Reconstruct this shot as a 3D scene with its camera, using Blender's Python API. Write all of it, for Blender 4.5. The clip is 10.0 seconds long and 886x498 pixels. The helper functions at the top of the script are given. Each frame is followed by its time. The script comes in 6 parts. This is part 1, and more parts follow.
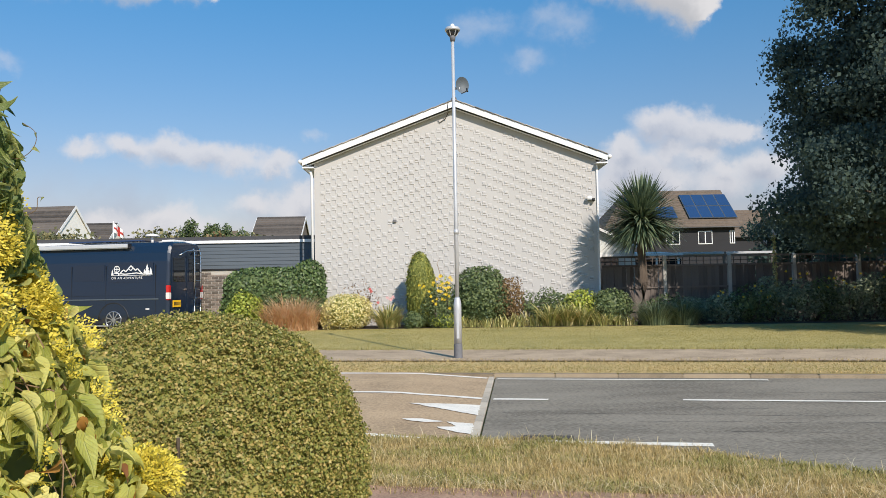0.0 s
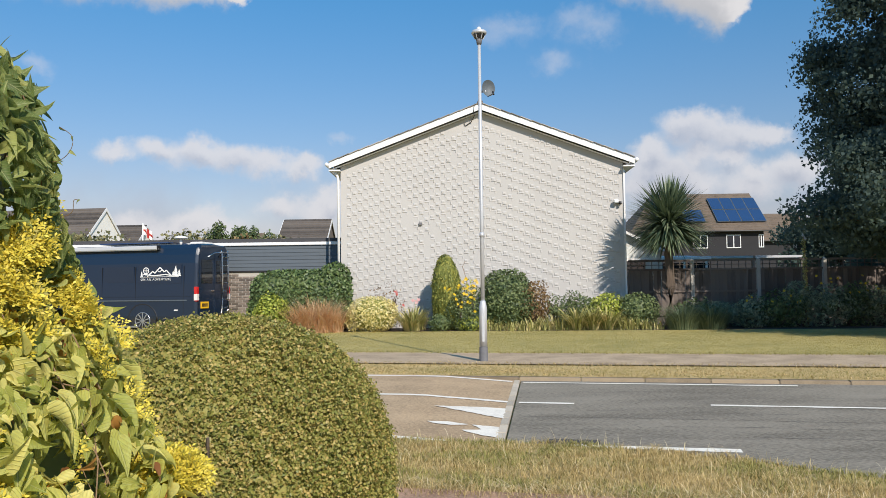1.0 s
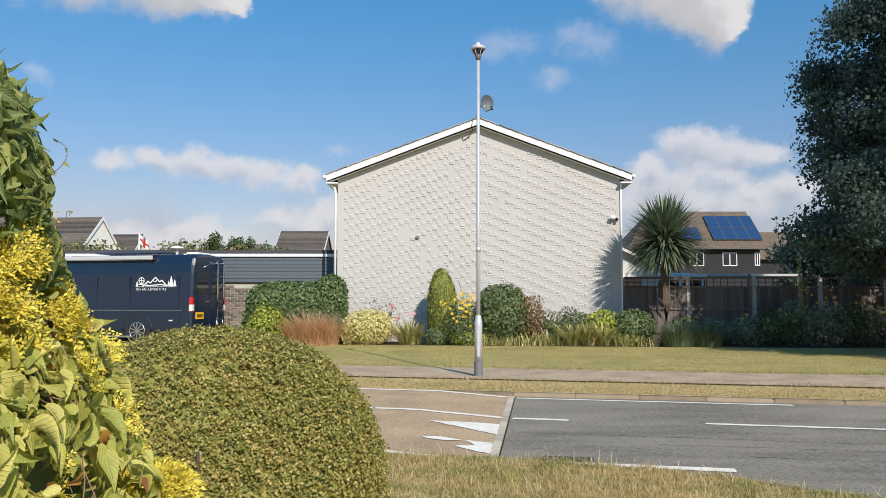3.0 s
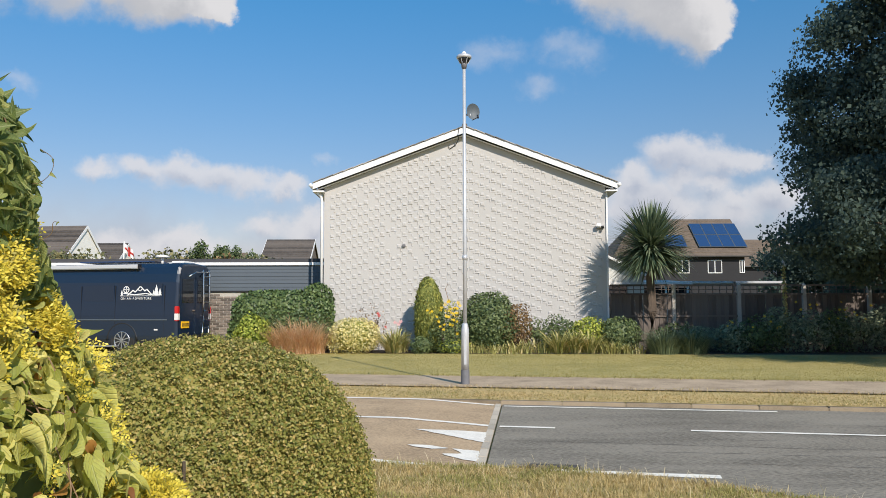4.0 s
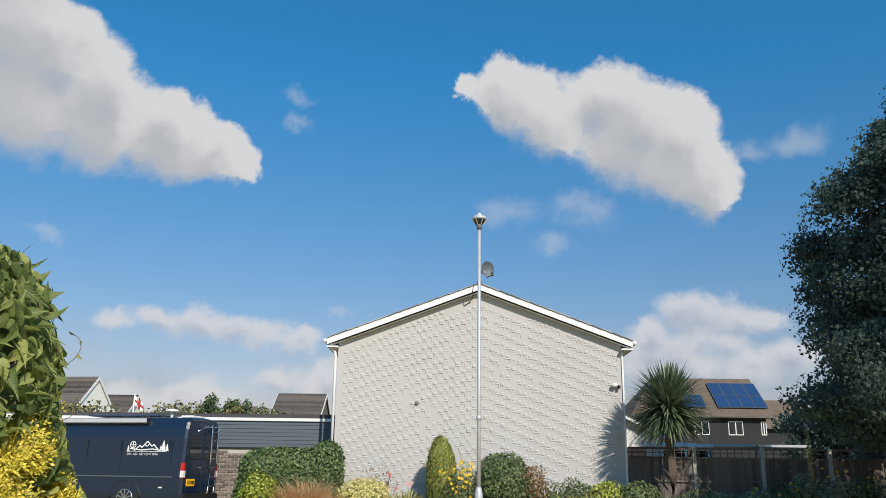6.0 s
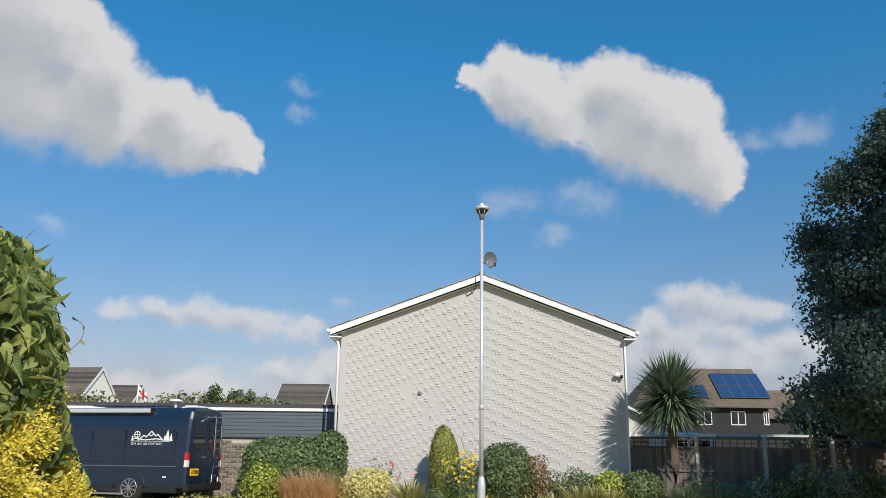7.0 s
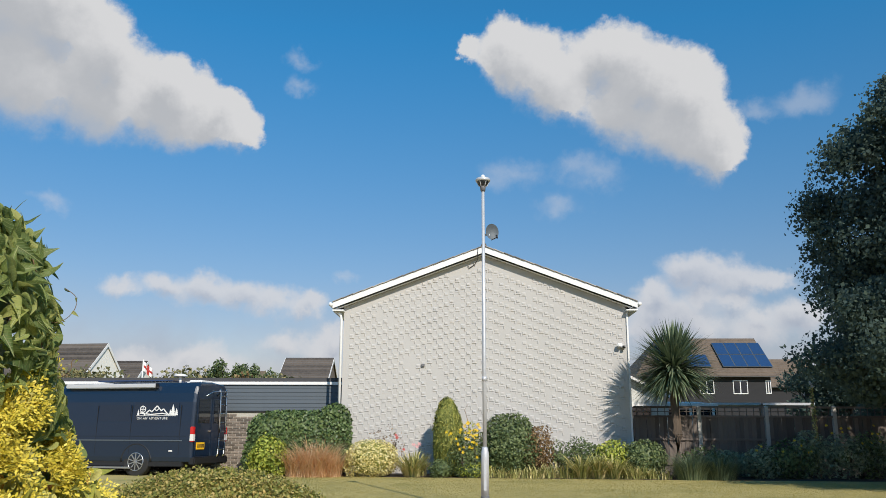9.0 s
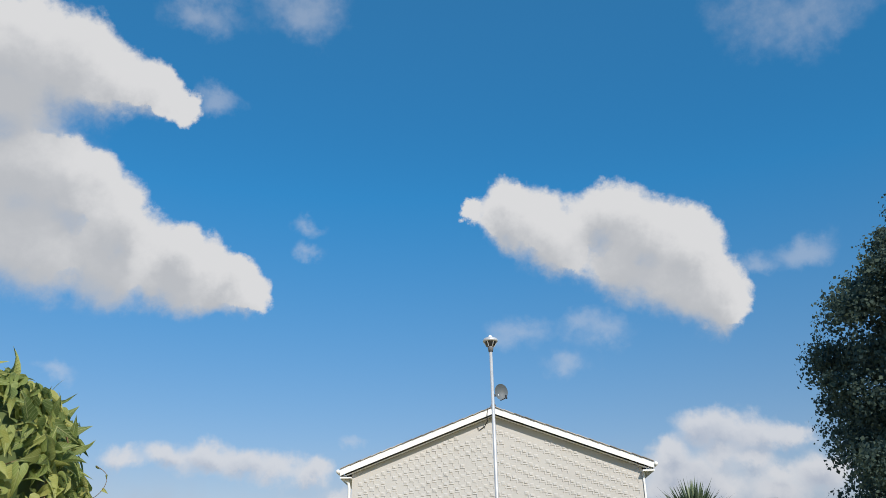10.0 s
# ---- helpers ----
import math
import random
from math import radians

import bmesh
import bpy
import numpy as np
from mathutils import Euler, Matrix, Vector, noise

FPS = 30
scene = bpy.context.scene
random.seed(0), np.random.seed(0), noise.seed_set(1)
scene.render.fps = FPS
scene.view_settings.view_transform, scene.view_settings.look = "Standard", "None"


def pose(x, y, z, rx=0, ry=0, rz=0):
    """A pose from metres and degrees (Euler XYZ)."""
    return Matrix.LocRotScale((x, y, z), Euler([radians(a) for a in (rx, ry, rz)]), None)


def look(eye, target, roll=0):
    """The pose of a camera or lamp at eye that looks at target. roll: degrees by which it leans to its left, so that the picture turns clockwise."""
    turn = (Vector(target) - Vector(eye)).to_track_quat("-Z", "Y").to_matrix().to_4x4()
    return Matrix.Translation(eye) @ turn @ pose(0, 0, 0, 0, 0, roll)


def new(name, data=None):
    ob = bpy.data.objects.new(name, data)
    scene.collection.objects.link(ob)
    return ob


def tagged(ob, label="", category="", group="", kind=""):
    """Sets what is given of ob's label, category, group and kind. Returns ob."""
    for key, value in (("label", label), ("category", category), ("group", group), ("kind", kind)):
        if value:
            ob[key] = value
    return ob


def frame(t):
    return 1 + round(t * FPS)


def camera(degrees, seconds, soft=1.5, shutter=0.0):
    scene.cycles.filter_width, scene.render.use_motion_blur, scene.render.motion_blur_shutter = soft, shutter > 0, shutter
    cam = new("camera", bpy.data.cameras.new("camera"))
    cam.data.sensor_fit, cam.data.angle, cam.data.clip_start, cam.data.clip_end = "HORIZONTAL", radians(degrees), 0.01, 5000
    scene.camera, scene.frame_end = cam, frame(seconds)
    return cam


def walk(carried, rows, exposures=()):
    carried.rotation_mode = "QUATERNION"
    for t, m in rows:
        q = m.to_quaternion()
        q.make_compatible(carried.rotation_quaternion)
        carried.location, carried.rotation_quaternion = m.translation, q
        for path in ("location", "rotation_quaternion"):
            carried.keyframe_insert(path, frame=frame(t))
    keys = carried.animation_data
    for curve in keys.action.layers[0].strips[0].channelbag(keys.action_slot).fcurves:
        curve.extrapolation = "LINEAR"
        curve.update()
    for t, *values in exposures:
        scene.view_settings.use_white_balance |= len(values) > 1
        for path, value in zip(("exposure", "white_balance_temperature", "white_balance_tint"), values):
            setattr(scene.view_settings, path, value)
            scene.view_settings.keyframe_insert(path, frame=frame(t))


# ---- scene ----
cam = camera(56.9, 10.0, 0.8)
PATH = [(t, look(eye, target, roll)) for t, eye, target, roll in [
    (0, (0.026, 0.751, 1.357), (0.029, 2.749, 1.451), -1.0),
    (0.5, (0.025, 0.743, 1.358), (0.014, 2.741, 1.455), -0.9),
    (1, (0.02, 0.744, 1.357), (-0.039, 2.741, 1.459), -0.7),
    (1.5, (0.018, 0.747, 1.355), (-0.091, 2.741, 1.457), -0.6),
    (2, (0.016, 0.751, 1.355), (-0.1, 2.745, 1.458), -0.7),
    (2.5, (0.021, 0.754, 1.362), (-0.065, 2.748, 1.486), -0.2),
    (4, (0.029, 0.731, 1.366), (0.011, 2.725, 1.521), -0.1),
    (4.5, (0.027, 0.731, 1.381), (0.004, 2.715, 1.637), -0.3),
    (5, (0.027, 0.71, 1.425), (-0.007, 2.661, 1.864), -0.0),
    (5.5, (0.02, 0.691, 1.429), (-0.025, 2.62, 1.956), 0.6),
    (7, (0.024, 0.69, 1.415), (-0.036, 2.625, 1.918), 0.8),
    (7.5, (0.03, 0.701, 1.409), (-0.029, 2.642, 1.89), 0.6),
    (8, (0.044, 0.697, 1.403), (-0.017, 2.642, 1.865), 0.4),
    (8.5, (0.023, 0.703, 1.405), (-0.037, 2.652, 1.852), 0.3),
    (9, (0.035, 0.72, 1.408), (-0.03, 2.67, 1.847), 0.2),
    (9.5, (0.025, 0.715, 1.414), (-0.078, 2.655, 1.893), 0.3),
    (9.8, (0.029, 0.652, 1.401), (-0.066, 2.543, 2.044), -0.4),
    (9.9, (0.029, 0.628, 1.399), (-0.058, 2.492, 2.12), -0.7),
    (10, (0.022, 0.607, 1.4), (-0.051, 2.435, 2.209), -1.1),
]]
EXPOSURES = [(0, 0.04, 6560, 12), (2.7, 0.04, 6560, 12), (4, 0.02, 6550, 12), (4.6, -0.02, 6530, 11), (5.5, -0.10, 6500, 10), (9.5, -0.10, 6500, 10), (10, -0.04, 6500, 10)]
walk(cam, PATH, EXPOSURES)

# ---- world, sun ----
SUN_AZ, SUN_EL = 24.0, 35.5     # the sun stands behind the camera, to its right
world = bpy.data.worlds.new("sky")
scene.world = world
world.use_nodes = True


def bearing(az, el):
    a, e = radians(az), radians(el)
    return Vector((math.sin(a) * math.cos(e), math.cos(a) * math.cos(e), math.sin(e)))


# banks of cloud: bearing, height and half-width in degrees
CLOUD_RIGHT = [(3.3, 26.4, 2.0), (0.2, 26.4, 0.8), (5.8, 25.1, 2.4), (10.4, 25.5, 2.4), (13.3, 24.0, 2.4), (15.8, 22.9, 2.3),
               (7.0, 23.5, 2.3), (11.0, 21.9, 2.7), (14.4, 20.4, 2.9), (16.8, 19.3, 2.4), (17.5, 18.3, 1.5), (2.4, 24.9, 1.7)]
CLOUD_LEFT = [(-32.1, 26.6, 3.5), (-28.9, 26.2, 2.8), (-25.8, 24.4, 2.3), (-21.5, 22.8, 2.1), (-18.3, 21.7, 1.9), (-19.2, 20.3, 1.9),
              (-16.6, 20.2, 1.6), (-22.2, 20.8, 2.5), (-26.8, 21.6, 3.2), (-31.1, 21.7, 3.7), (-35.4, 23.0, 4.7)]
CLOUD_HIGH = [(-34.5, 33.9, 3.7), (-31.3, 33.6, 3.1), (-28.0, 32.9, 2.2), (-25.1, 32.9, 1.8), (-22.9, 32.3, 1.2), (-34.5, 31.0, 2.3), (-38.3, 32.0, 4.5)]
CLOUD_WISPS = [(-20.5, 33.2, 1.3), (-12.6, 25.3, 1.0), (-12.4, 23.8, 1.0), (23.3, 21.3, 1.5), (20.5, 21.0, 1.2), (3.6, 17.7, 1.7),
               (9.5, 17.4, 1.8), (7.3, 18.1, 1.5), (6.3, 15.7, 1.5), (-13.8, 39.3, 2.2), (27.3, 36.1, 3.7), (-22.6, 38.6, 1.8),
               (-8.9, 10.5, 0.8), (-28.4, 14.4, 1.0)]
CLOUD_LOW = [(15.1, 11.1, 1.5), (16.7, 10.5, 1.5), (18.7, 9.9, 1.3), (20.4, 10.0, 1.0), (12.9, 9.3, 1.1), (16.4, 8.9, 1.0),
             (18.1, 8.4, 0.8), (12.4, 8.3, 1.2), (14.9, 7.9, 1.4), (19.3, 7.6, 0.8), (-23.9, 9.2, 1.1), (-21.1, 9.5, 1.25),
             (-18.3, 9.3, 1.45), (-16.1, 9.0, 1.45), (-13.8, 8.9, 1.4), (-11.5, 8.4, 1.1), (-22.6, 4.6, 1.3), (-18.7, 4.4, 1.3),
             (-16.5, 4.5, 1.3), (-20.4, 4.0, 1.1), (-12.8, 6.0, 1.3), (-10.5, 5.8, 1.2), (-9.4, 6.5, 1.0), (11.8, 7.1, 1.3),
             (15.9, 7.0, 1.5), (19.0, 6.6, 1.5), (22.0, 7.5, 1.5)]


def cloud_group(banks, name, soft, flat=1.0, swell=1.0):
    """A node group: from a direction to how deep in the banks of cloud it lies."""
    g = bpy.data.node_groups.new(name, "ShaderNodeTree")
    g.interface.new_socket("way", in_out="INPUT", socket_type="NodeSocketVector")
    g.interface.new_socket("depth", in_out="OUTPUT", socket_type="NodeSocketFloat")
    gi, go = g.nodes.new("NodeGroupInput"), g.nodes.new("NodeGroupOutput")
    last = None
    st = g.nodes.new("ShaderNodeVectorMath")
    st.operation = "MULTIPLY"
    g.links.new(gi.outputs[0], st.inputs[0])
    st.inputs[1].default_value = (1, 1, flat)
    for az, el, r in banks:
        d = g.nodes.new("ShaderNodeVectorMath")
        d.operation = "DISTANCE"
        g.links.new(st.outputs[0], d.inputs[0])
        d.inputs[1].default_value = bearing(az, el) * Vector((1, 1, flat))
        k = g.nodes.new("ShaderNodeMath")
        k.operation = "MULTIPLY_ADD"
        g.links.new(d.outputs["Value"], k.inputs[0])
        k.inputs[1].default_value, k.inputs[2].default_value = -1 / radians(r * swell), 1.0
        if last:
            m = g.nodes.new("ShaderNodeMath")
            m.operation = "SMOOTH_MAX"
            g.links.new(last, m.inputs[0])
            g.links.new(k.outputs[0], m.inputs[1])
            m.inputs[2].default_value = soft
            last = m.outputs[0]
        else:
            last = k.outputs[0]
    g.links.new(last, go.inputs[0])
    return g


def build_sky():
    t = world.node_tree
    t.nodes.clear()
    n, link = t.nodes.new, t.links.new
    out, bg = n("ShaderNodeOutputWorld"), n("ShaderNodeBackground")
    link(bg.outputs[0], out.inputs[0])
    sky = n("ShaderNodeTexSky")
    sky.sky_type, sky.sun_disc = "NISHITA", False
    sky.sun_elevation, sky.sun_rotation = radians(SUN_EL), radians(180 - SUN_AZ)
    sky.air_density, sky.dust_density, sky.ozone_density = 1.0, 0.3, 3.0
    co = n("ShaderNodeTexCoord")
    way = co.outputs["Generated"]

    def noise_at(scale, detail, rough, shift=0.0):
        mp = n("ShaderNodeMapping")
        mp.inputs["Location"].default_value = (shift, shift, shift)
        link(way, mp.inputs[0])
        k = n("ShaderNodeTexNoise")
        k.inputs["Scale"].default_value, k.inputs["Detail"].default_value, k.inputs["Roughness"].default_value = scale, detail, rough
        link(mp.outputs[0], k.inputs["Vector"])
        return k

    def math_(op, a, b, c=None):
        k = n("ShaderNodeMath")
        k.operation = op
        for i, v in enumerate((a, b, c)):
            if v is None:
                continue
            if isinstance(v, (int, float)):
                k.inputs[i].default_value = v
            else:
                link(v, k.inputs[i])
        return k.outputs[0]

    def span(v, a, b, lo=0.0, hi=1.0):
        k = n("ShaderNodeMapRange")
        k.interpolation_type = "SMOOTHSTEP"
        link(v, k.inputs[0])
        for i, q in zip((1, 2, 3, 4), (a, b, lo, hi)):
            if isinstance(q, (int, float)):
                k.inputs[i].default_value = q
            else:
                link(q, k.inputs[i])
        return k.outputs[0]

    fine = noise_at(17, 9, 0.62)
    warp = n("ShaderNodeVectorMath")
    warp.operation = "MULTIPLY_ADD"
    sub = n("ShaderNodeVectorMath")
    sub.operation = "SUBTRACT"
    link(fine.outputs["Color"], sub.inputs[0])
    sub.inputs[1].default_value = (0.5, 0.5, 0.5)
    link(sub.outputs[0], warp.inputs[0])
    warp.inputs[1].default_value = (0.062, 0.062, 0.062)
    link(way, warp.inputs[2])
    up = n("ShaderNodeVectorMath")
    up.operation = "ADD"
    link(warp.outputs[0], up.inputs[0])
    up.inputs[1].default_value = (0.012, -0.006, 0.032)
    lump = noise_at(13, 9, 0.6, 3.0)

    def bank(group, v):
        k = n("ShaderNodeGroup")
        k.node_tree = group
        link(v, k.inputs[0])
        return k.outputs[0]

    main = cloud_group(CLOUD_RIGHT + CLOUD_LEFT + CLOUD_HIGH, "cloud_main", 1.1, 1.0, 1.08)
    thin = cloud_group(CLOUD_WISPS, "cloud_wisps", 0.6, 1.9, 1.6)
    low = cloud_group(CLOUD_LOW, "cloud_low", 0.9, 1.7, 1.85)
    bump = math_("MULTIPLY_ADD", lump.outputs["Fac"], 0.95, -0.50)
    depth = math_("ADD", bank(main, warp.outputs[0]), bump)
    above = math_("ADD", bank(main, up.outputs[0]), bump)
    # crisp heaped tops, soft undersides
    under = math_("SUBTRACT", above, depth)
    a_main = math_("MAXIMUM", span(depth, -0.02, span(under, -0.08, 0.26, 0.30, 0.85)), span(depth, 0.02, 0.56))
    a_main = math_("MULTIPLY", a_main, span(under, 0.0, 0.45, 0.98, 0.80))
    grey = span(above, 0.05, 0.75)
    a_thin = math_("MULTIPLY", span(math_("ADD", bank(thin, warp.outputs[0]), math_("MULTIPLY", bump, 1.8)), 0.0, 1.0), 0.33)
    d_low = math_("ADD", bank(low, warp.outputs[0]), bump)
    up2 = n("ShaderNodeVectorMath")
    up2.operation = "ADD"
    link(warp.outputs[0], up2.inputs[0])
    up2.inputs[1].default_value = (0.004, -0.002, 0.014)
    grey_low = span(math_("ADD", bank(low, up2.outputs[0]), bump), 0.3, 1.25)
    a_low = math_("MULTIPLY", span(d_low, 0.08, 0.7), 0.82)
    # a pale veil of distant cloud low over the horizon
    sep = n("ShaderNodeSeparateXYZ")
    link(way, sep.inputs[0])
    band = math_("MULTIPLY", span(sep.outputs[2], 0.19, 0.07), span(noise_at(6, 5, 0.6, 7.0).outputs["Fac"], 0.2, 0.65))
    a_band = math_("MULTIPLY", band, 0.72)

    def mix(fac, a, b):
        k = n("ShaderNodeMix")
        k.data_type = "RGBA"
        link(fac, k.inputs[0])
        for i, v in ((6, a), (7, b)):
            if isinstance(v, tuple):
                k.inputs[i].default_value = (*v, 1)
            else:
                link(v, k.inputs[i])
        return k.outputs[2]

    tint = n("ShaderNodeMix")
    tint.data_type, tint.blend_type = "RGBA", "MULTIPLY"
    tint.inputs[0].default_value = 1.0
    link(sky.outputs[0], tint.inputs[6])
    high = n("ShaderNodeMapRange")
    link(sep.outputs[2], high.inputs[0])
    for i, q in zip((1, 2, 3, 4), (0.06, 0.46, 0.0, 1.0)):
        high.inputs[i].default_value = q
    blue = mix(high.outputs[0], SKY_LOW, SKY_HIGH)
    link(mix(span(sep.outputs[2], 0.48, 0.74), blue, SKY_TOP), tint.inputs[7])
    white = mix(grey, CLOUD_WHITE, CLOUD_GREY)
    c = mix(a_band, tint.outputs[2], CLOUD_VEIL)
    c = mix(a_low, c, mix(grey_low, CLOUD_FAR, CLOUD_VEIL))
    c = mix(a_thin, c, CLOUD_FAR)
    c = mix(a_main, c, white)
    link(c, bg.inputs[0])
    bg.inputs[1].default_value = SKY_STRENGTH


SKY_STRENGTH = 0.10
SKY_LOW, SKY_HIGH, SKY_TOP = (1.10, 0.82, 0.76), (0.315, 1.25, 1.56), (0.45, 1.48, 1.75)
CLOUD_VEIL = (4.2, 4.6, 5.5)
CLOUD_WHITE, CLOUD_GREY, CLOUD_FAR = (7.3, 7.3, 7.35), (5.1, 5.25, 5.5), (7.2, 7.2, 7.4)
build_sky()
sun = new("sun", bpy.data.lights.new("sun", "SUN"))
sun.data.energy, sun.data.angle, sun.data.color = 4.9, radians(0.55), (1.0, 0.91, 0.79)
sun.matrix_world = look(tuple(bearing(180 - SUN_AZ, SUN_EL) * 60), (0, 0, 0))


# ---- materials ----
def material(name, base, rough=0.7, metal=0.0, spread=0.25, scale=3.0, fine=60.0, bump=0.15, second=None,
             per="", per_amount=0.3, sheen=0.0, through_light=0.0, stretch=(1, 1, 1), coat=0.0, fine_mix=0.5, spec=0.5, tight=(0.28, 0.72)):
    """A surface with blotches (scale), grain (fine), relief, and a lighter or darker cast for each piece (per = 'object' or 'island')."""
    m = bpy.data.materials.new(name)
    m.use_nodes = True
    t = m.node_tree
    n, link = t.nodes.new, t.links.new
    p = t.nodes["Principled BSDF"]
    co = n("ShaderNodeTexCoord")
    mp = n("ShaderNodeMapping")
    mp.inputs["Scale"].default_value = stretch
    link(co.outputs["Object"], mp.inputs[0])

    def noise_(s, detail=5.0):
        k = n("ShaderNodeTexNoise")
        k.inputs["Scale"].default_value, k.inputs["Detail"].default_value, k.inputs["Roughness"].default_value = s, detail, 0.6
        link(mp.outputs[0], k.inputs["Vector"])
        return k.outputs["Fac"]

    big, small = noise_(scale), noise_(fine, 3.0)
    second = second or tuple(c * (1 - spread) for c in base)
    lift = tuple(min(1, c * (1 + spread * 0.6)) for c in base)
    blend = n("ShaderNodeMix")
    blend.inputs[0].default_value = fine_mix
    link(big, blend.inputs[2]), link(small, blend.inputs[3])
    fac = blend.outputs[0]
    if per:
        src = n("ShaderNodeObjectInfo").outputs["Random"] if per == "object" else n("ShaderNodeNewGeometry").outputs["Random Per Island"]
        b2 = n("ShaderNodeMix")
        b2.inputs[0].default_value = per_amount
        link(fac, b2.inputs[2]), link(src, b2.inputs[3])
        fac = b2.outputs[0]
    ramp = n("ShaderNodeValToRGB")
    ramp.color_ramp.elements[0].position, ramp.color_ramp.elements[1].position = tight
    ramp.color_ramp.elements[0].color, ramp.color_ramp.elements[1].color = (*second, 1), (*lift, 1)
    e = ramp.color_ramp.elements.new(0.5)
    e.color = (*base, 1)
    link(fac, ramp.inputs[0])
    link(ramp.outputs[0], p.inputs["Base Color"])
    p.inputs["Roughness"].default_value, p.inputs["Metallic"].default_value = rough, metal
    p.inputs["Coat Weight"].default_value = coat
    p.inputs["Specular IOR Level"].default_value = spec
    p.inputs["Sheen Weight"].default_value = sheen
    if bump:
        b = n("ShaderNodeBump")
        b.inputs["Strength"].default_value, b.inputs["Distance"].default_value = bump, 0.02
        link(small, b.inputs["Height"])
        link(b.outputs[0], p.inputs["Normal"])
    if through_light:
        tr, add = n("ShaderNodeBsdfTranslucent"), n("ShaderNodeMixShader")
        link(ramp.outputs[0], tr.inputs[0])
        add.inputs[0].default_value = through_light
        link(p.outputs[0], add.inputs[1]), link(tr.outputs[0], add.inputs[2])
        link(add.outputs[0], t.nodes["Material Output"].inputs[0])
    return m


def leaf_material(name, dark, mid, light, rough=0.5, clear=0.25, scale=3.0):
    return material(name, mid, rough, second=dark, spread=0.0 if light is None else 0.3, scale=scale, fine=25, bump=0.0, per="island",
                    per_amount=0.62, through_light=clear) if light is None else _leaf3(name, dark, mid, light, rough, clear, scale)


def _leaf3(name, dark, mid, light, rough, clear, scale):
    m = material(name, mid, rough, second=dark, scale=scale, fine=25, bump=0.0, per="island", per_amount=0.6, through_light=clear)
    for k in m.node_tree.nodes:
        if k.bl_idname == "ShaderNodeValToRGB":
            k.color_ramp.elements[-1].color = (*light, 1)
            k.color_ramp.elements[0].position, k.color_ramp.elements[-1].position = 0.2, 0.8
    m.node_tree.nodes["Principled BSDF"].inputs["Specular IOR Level"].default_value = 0.35
    return m


ASPHALT = material("asphalt", (0.250, 0.222, 0.176), 0.95, spread=0.42, scale=0.8, fine=34, bump=0.5, stretch=(0.6, 1.6, 1), fine_mix=0.6, spec=0.15, tight=(0.41, 0.59))
HUMP = material("buff_asphalt", (0.47, 0.340, 0.212), 0.95, spread=0.30, scale=1.0, fine=34, bump=0.6, fine_mix=0.6, spec=0.12, tight=(0.38, 0.62))
PATH_TAR = material("brown_tarmac", (0.44, 0.340, 0.235), 0.95, spread=0.34, scale=1.8, fine=40, bump=0.4, spec=0.12, tight=(0.38, 0.62))
PATH_RED = material("red_tarmac", (0.42, 0.275, 0.19), 0.95, spread=0.32, scale=1.5, fine=60, bump=0.35, spec=0.12, tight=(0.38, 0.62))
KERB = material("concrete_kerb", (0.30, 0.235, 0.155), 0.9, spread=0.5, scale=4, fine=60, bump=0.3, per="object")
SETT = material("pale_concrete_sett", (0.52, 0.45, 0.35), 0.9, spread=0.35, scale=5, fine=60, bump=0.3, per="object")
PAINT_ROAD = material("road_paint", (0.82, 0.77, 0.67), 0.9, spread=0.22, scale=5, fine=40, bump=0.2, spec=0.15)
LAWN = material("lawn", (0.39, 0.325, 0.12), 0.95, second=(0.23, 0.225, 0.065), spread=0.3, scale=0.55, fine=9, bump=0.3, fine_mix=0.35, tight=(0.36, 0.64))
DRYGRASS = material("dry_grass_ground", (0.48, 0.355, 0.16), 0.95, second=(0.27, 0.225, 0.075), spread=0.3, scale=1.4, fine=14, bump=0.6)
SOIL = material("soil", (0.07, 0.05, 0.035), 0.95, spread=0.4, scale=3, fine=40, bump=0.5)
RENDER_WALL = material("painted_brick", (0.478, 0.464, 0.446), 0.8, spread=0.07, scale=0.8, fine=50, bump=0.12, per="object", per_amount=0.1)
WHITE = material("white_upvc", (0.80, 0.80, 0.79), 0.35, spread=0.06, scale=2, fine=30, bump=0.02)
TILE = material("roof_tile", (0.165, 0.135, 0.105), 0.85, spread=0.5, scale=3, fine=9, bump=0.3, per="object", per_amount=0.4)
TILE_DARK = material("dark_roof_tile", (0.105, 0.088, 0.074), 0.85, spread=0.6, scale=2, fine=7, bump=0.3, per="object", per_amount=0.4)
TILE_TAN = material("tan_roof_tile", (0.155, 0.115, 0.082), 0.85, spread=0.55, scale=2, fine=9, bump=0.3)
VERGE = material("mortared_verge_tile", (0.36, 0.33, 0.31), 0.9, spread=0.45, scale=5, fine=30, bump=0.3, per="object", per_amount=0.6)
STEEL = material("galvanised_steel", (0.56, 0.57, 0.58), 0.42, metal=0.3, spread=0.2, scale=5, fine=60, bump=0.08)
DARKSTEEL = material("dark_base_paint", (0.16, 0.16, 0.17), 0.6, spread=0.3, scale=9, fine=60, bump=0.15)
CLAD = material("slate_grey_cladding", (0.085, 0.105, 0.125), 0.6, spread=0.18, scale=2, fine=30, bump=0.06, per="object", per_amount=0.2)
BRICK = material("brown_brick", (0.225, 0.185, 0.155), 0.9, spread=0.45, scale=6, fine=70, bump=0.4, per="object", per_amount=0.6)
MORTAR = material("mortar", (0.48, 0.455, 0.40), 0.95, spread=0.2, scale=6, fine=80, bump=0.3)
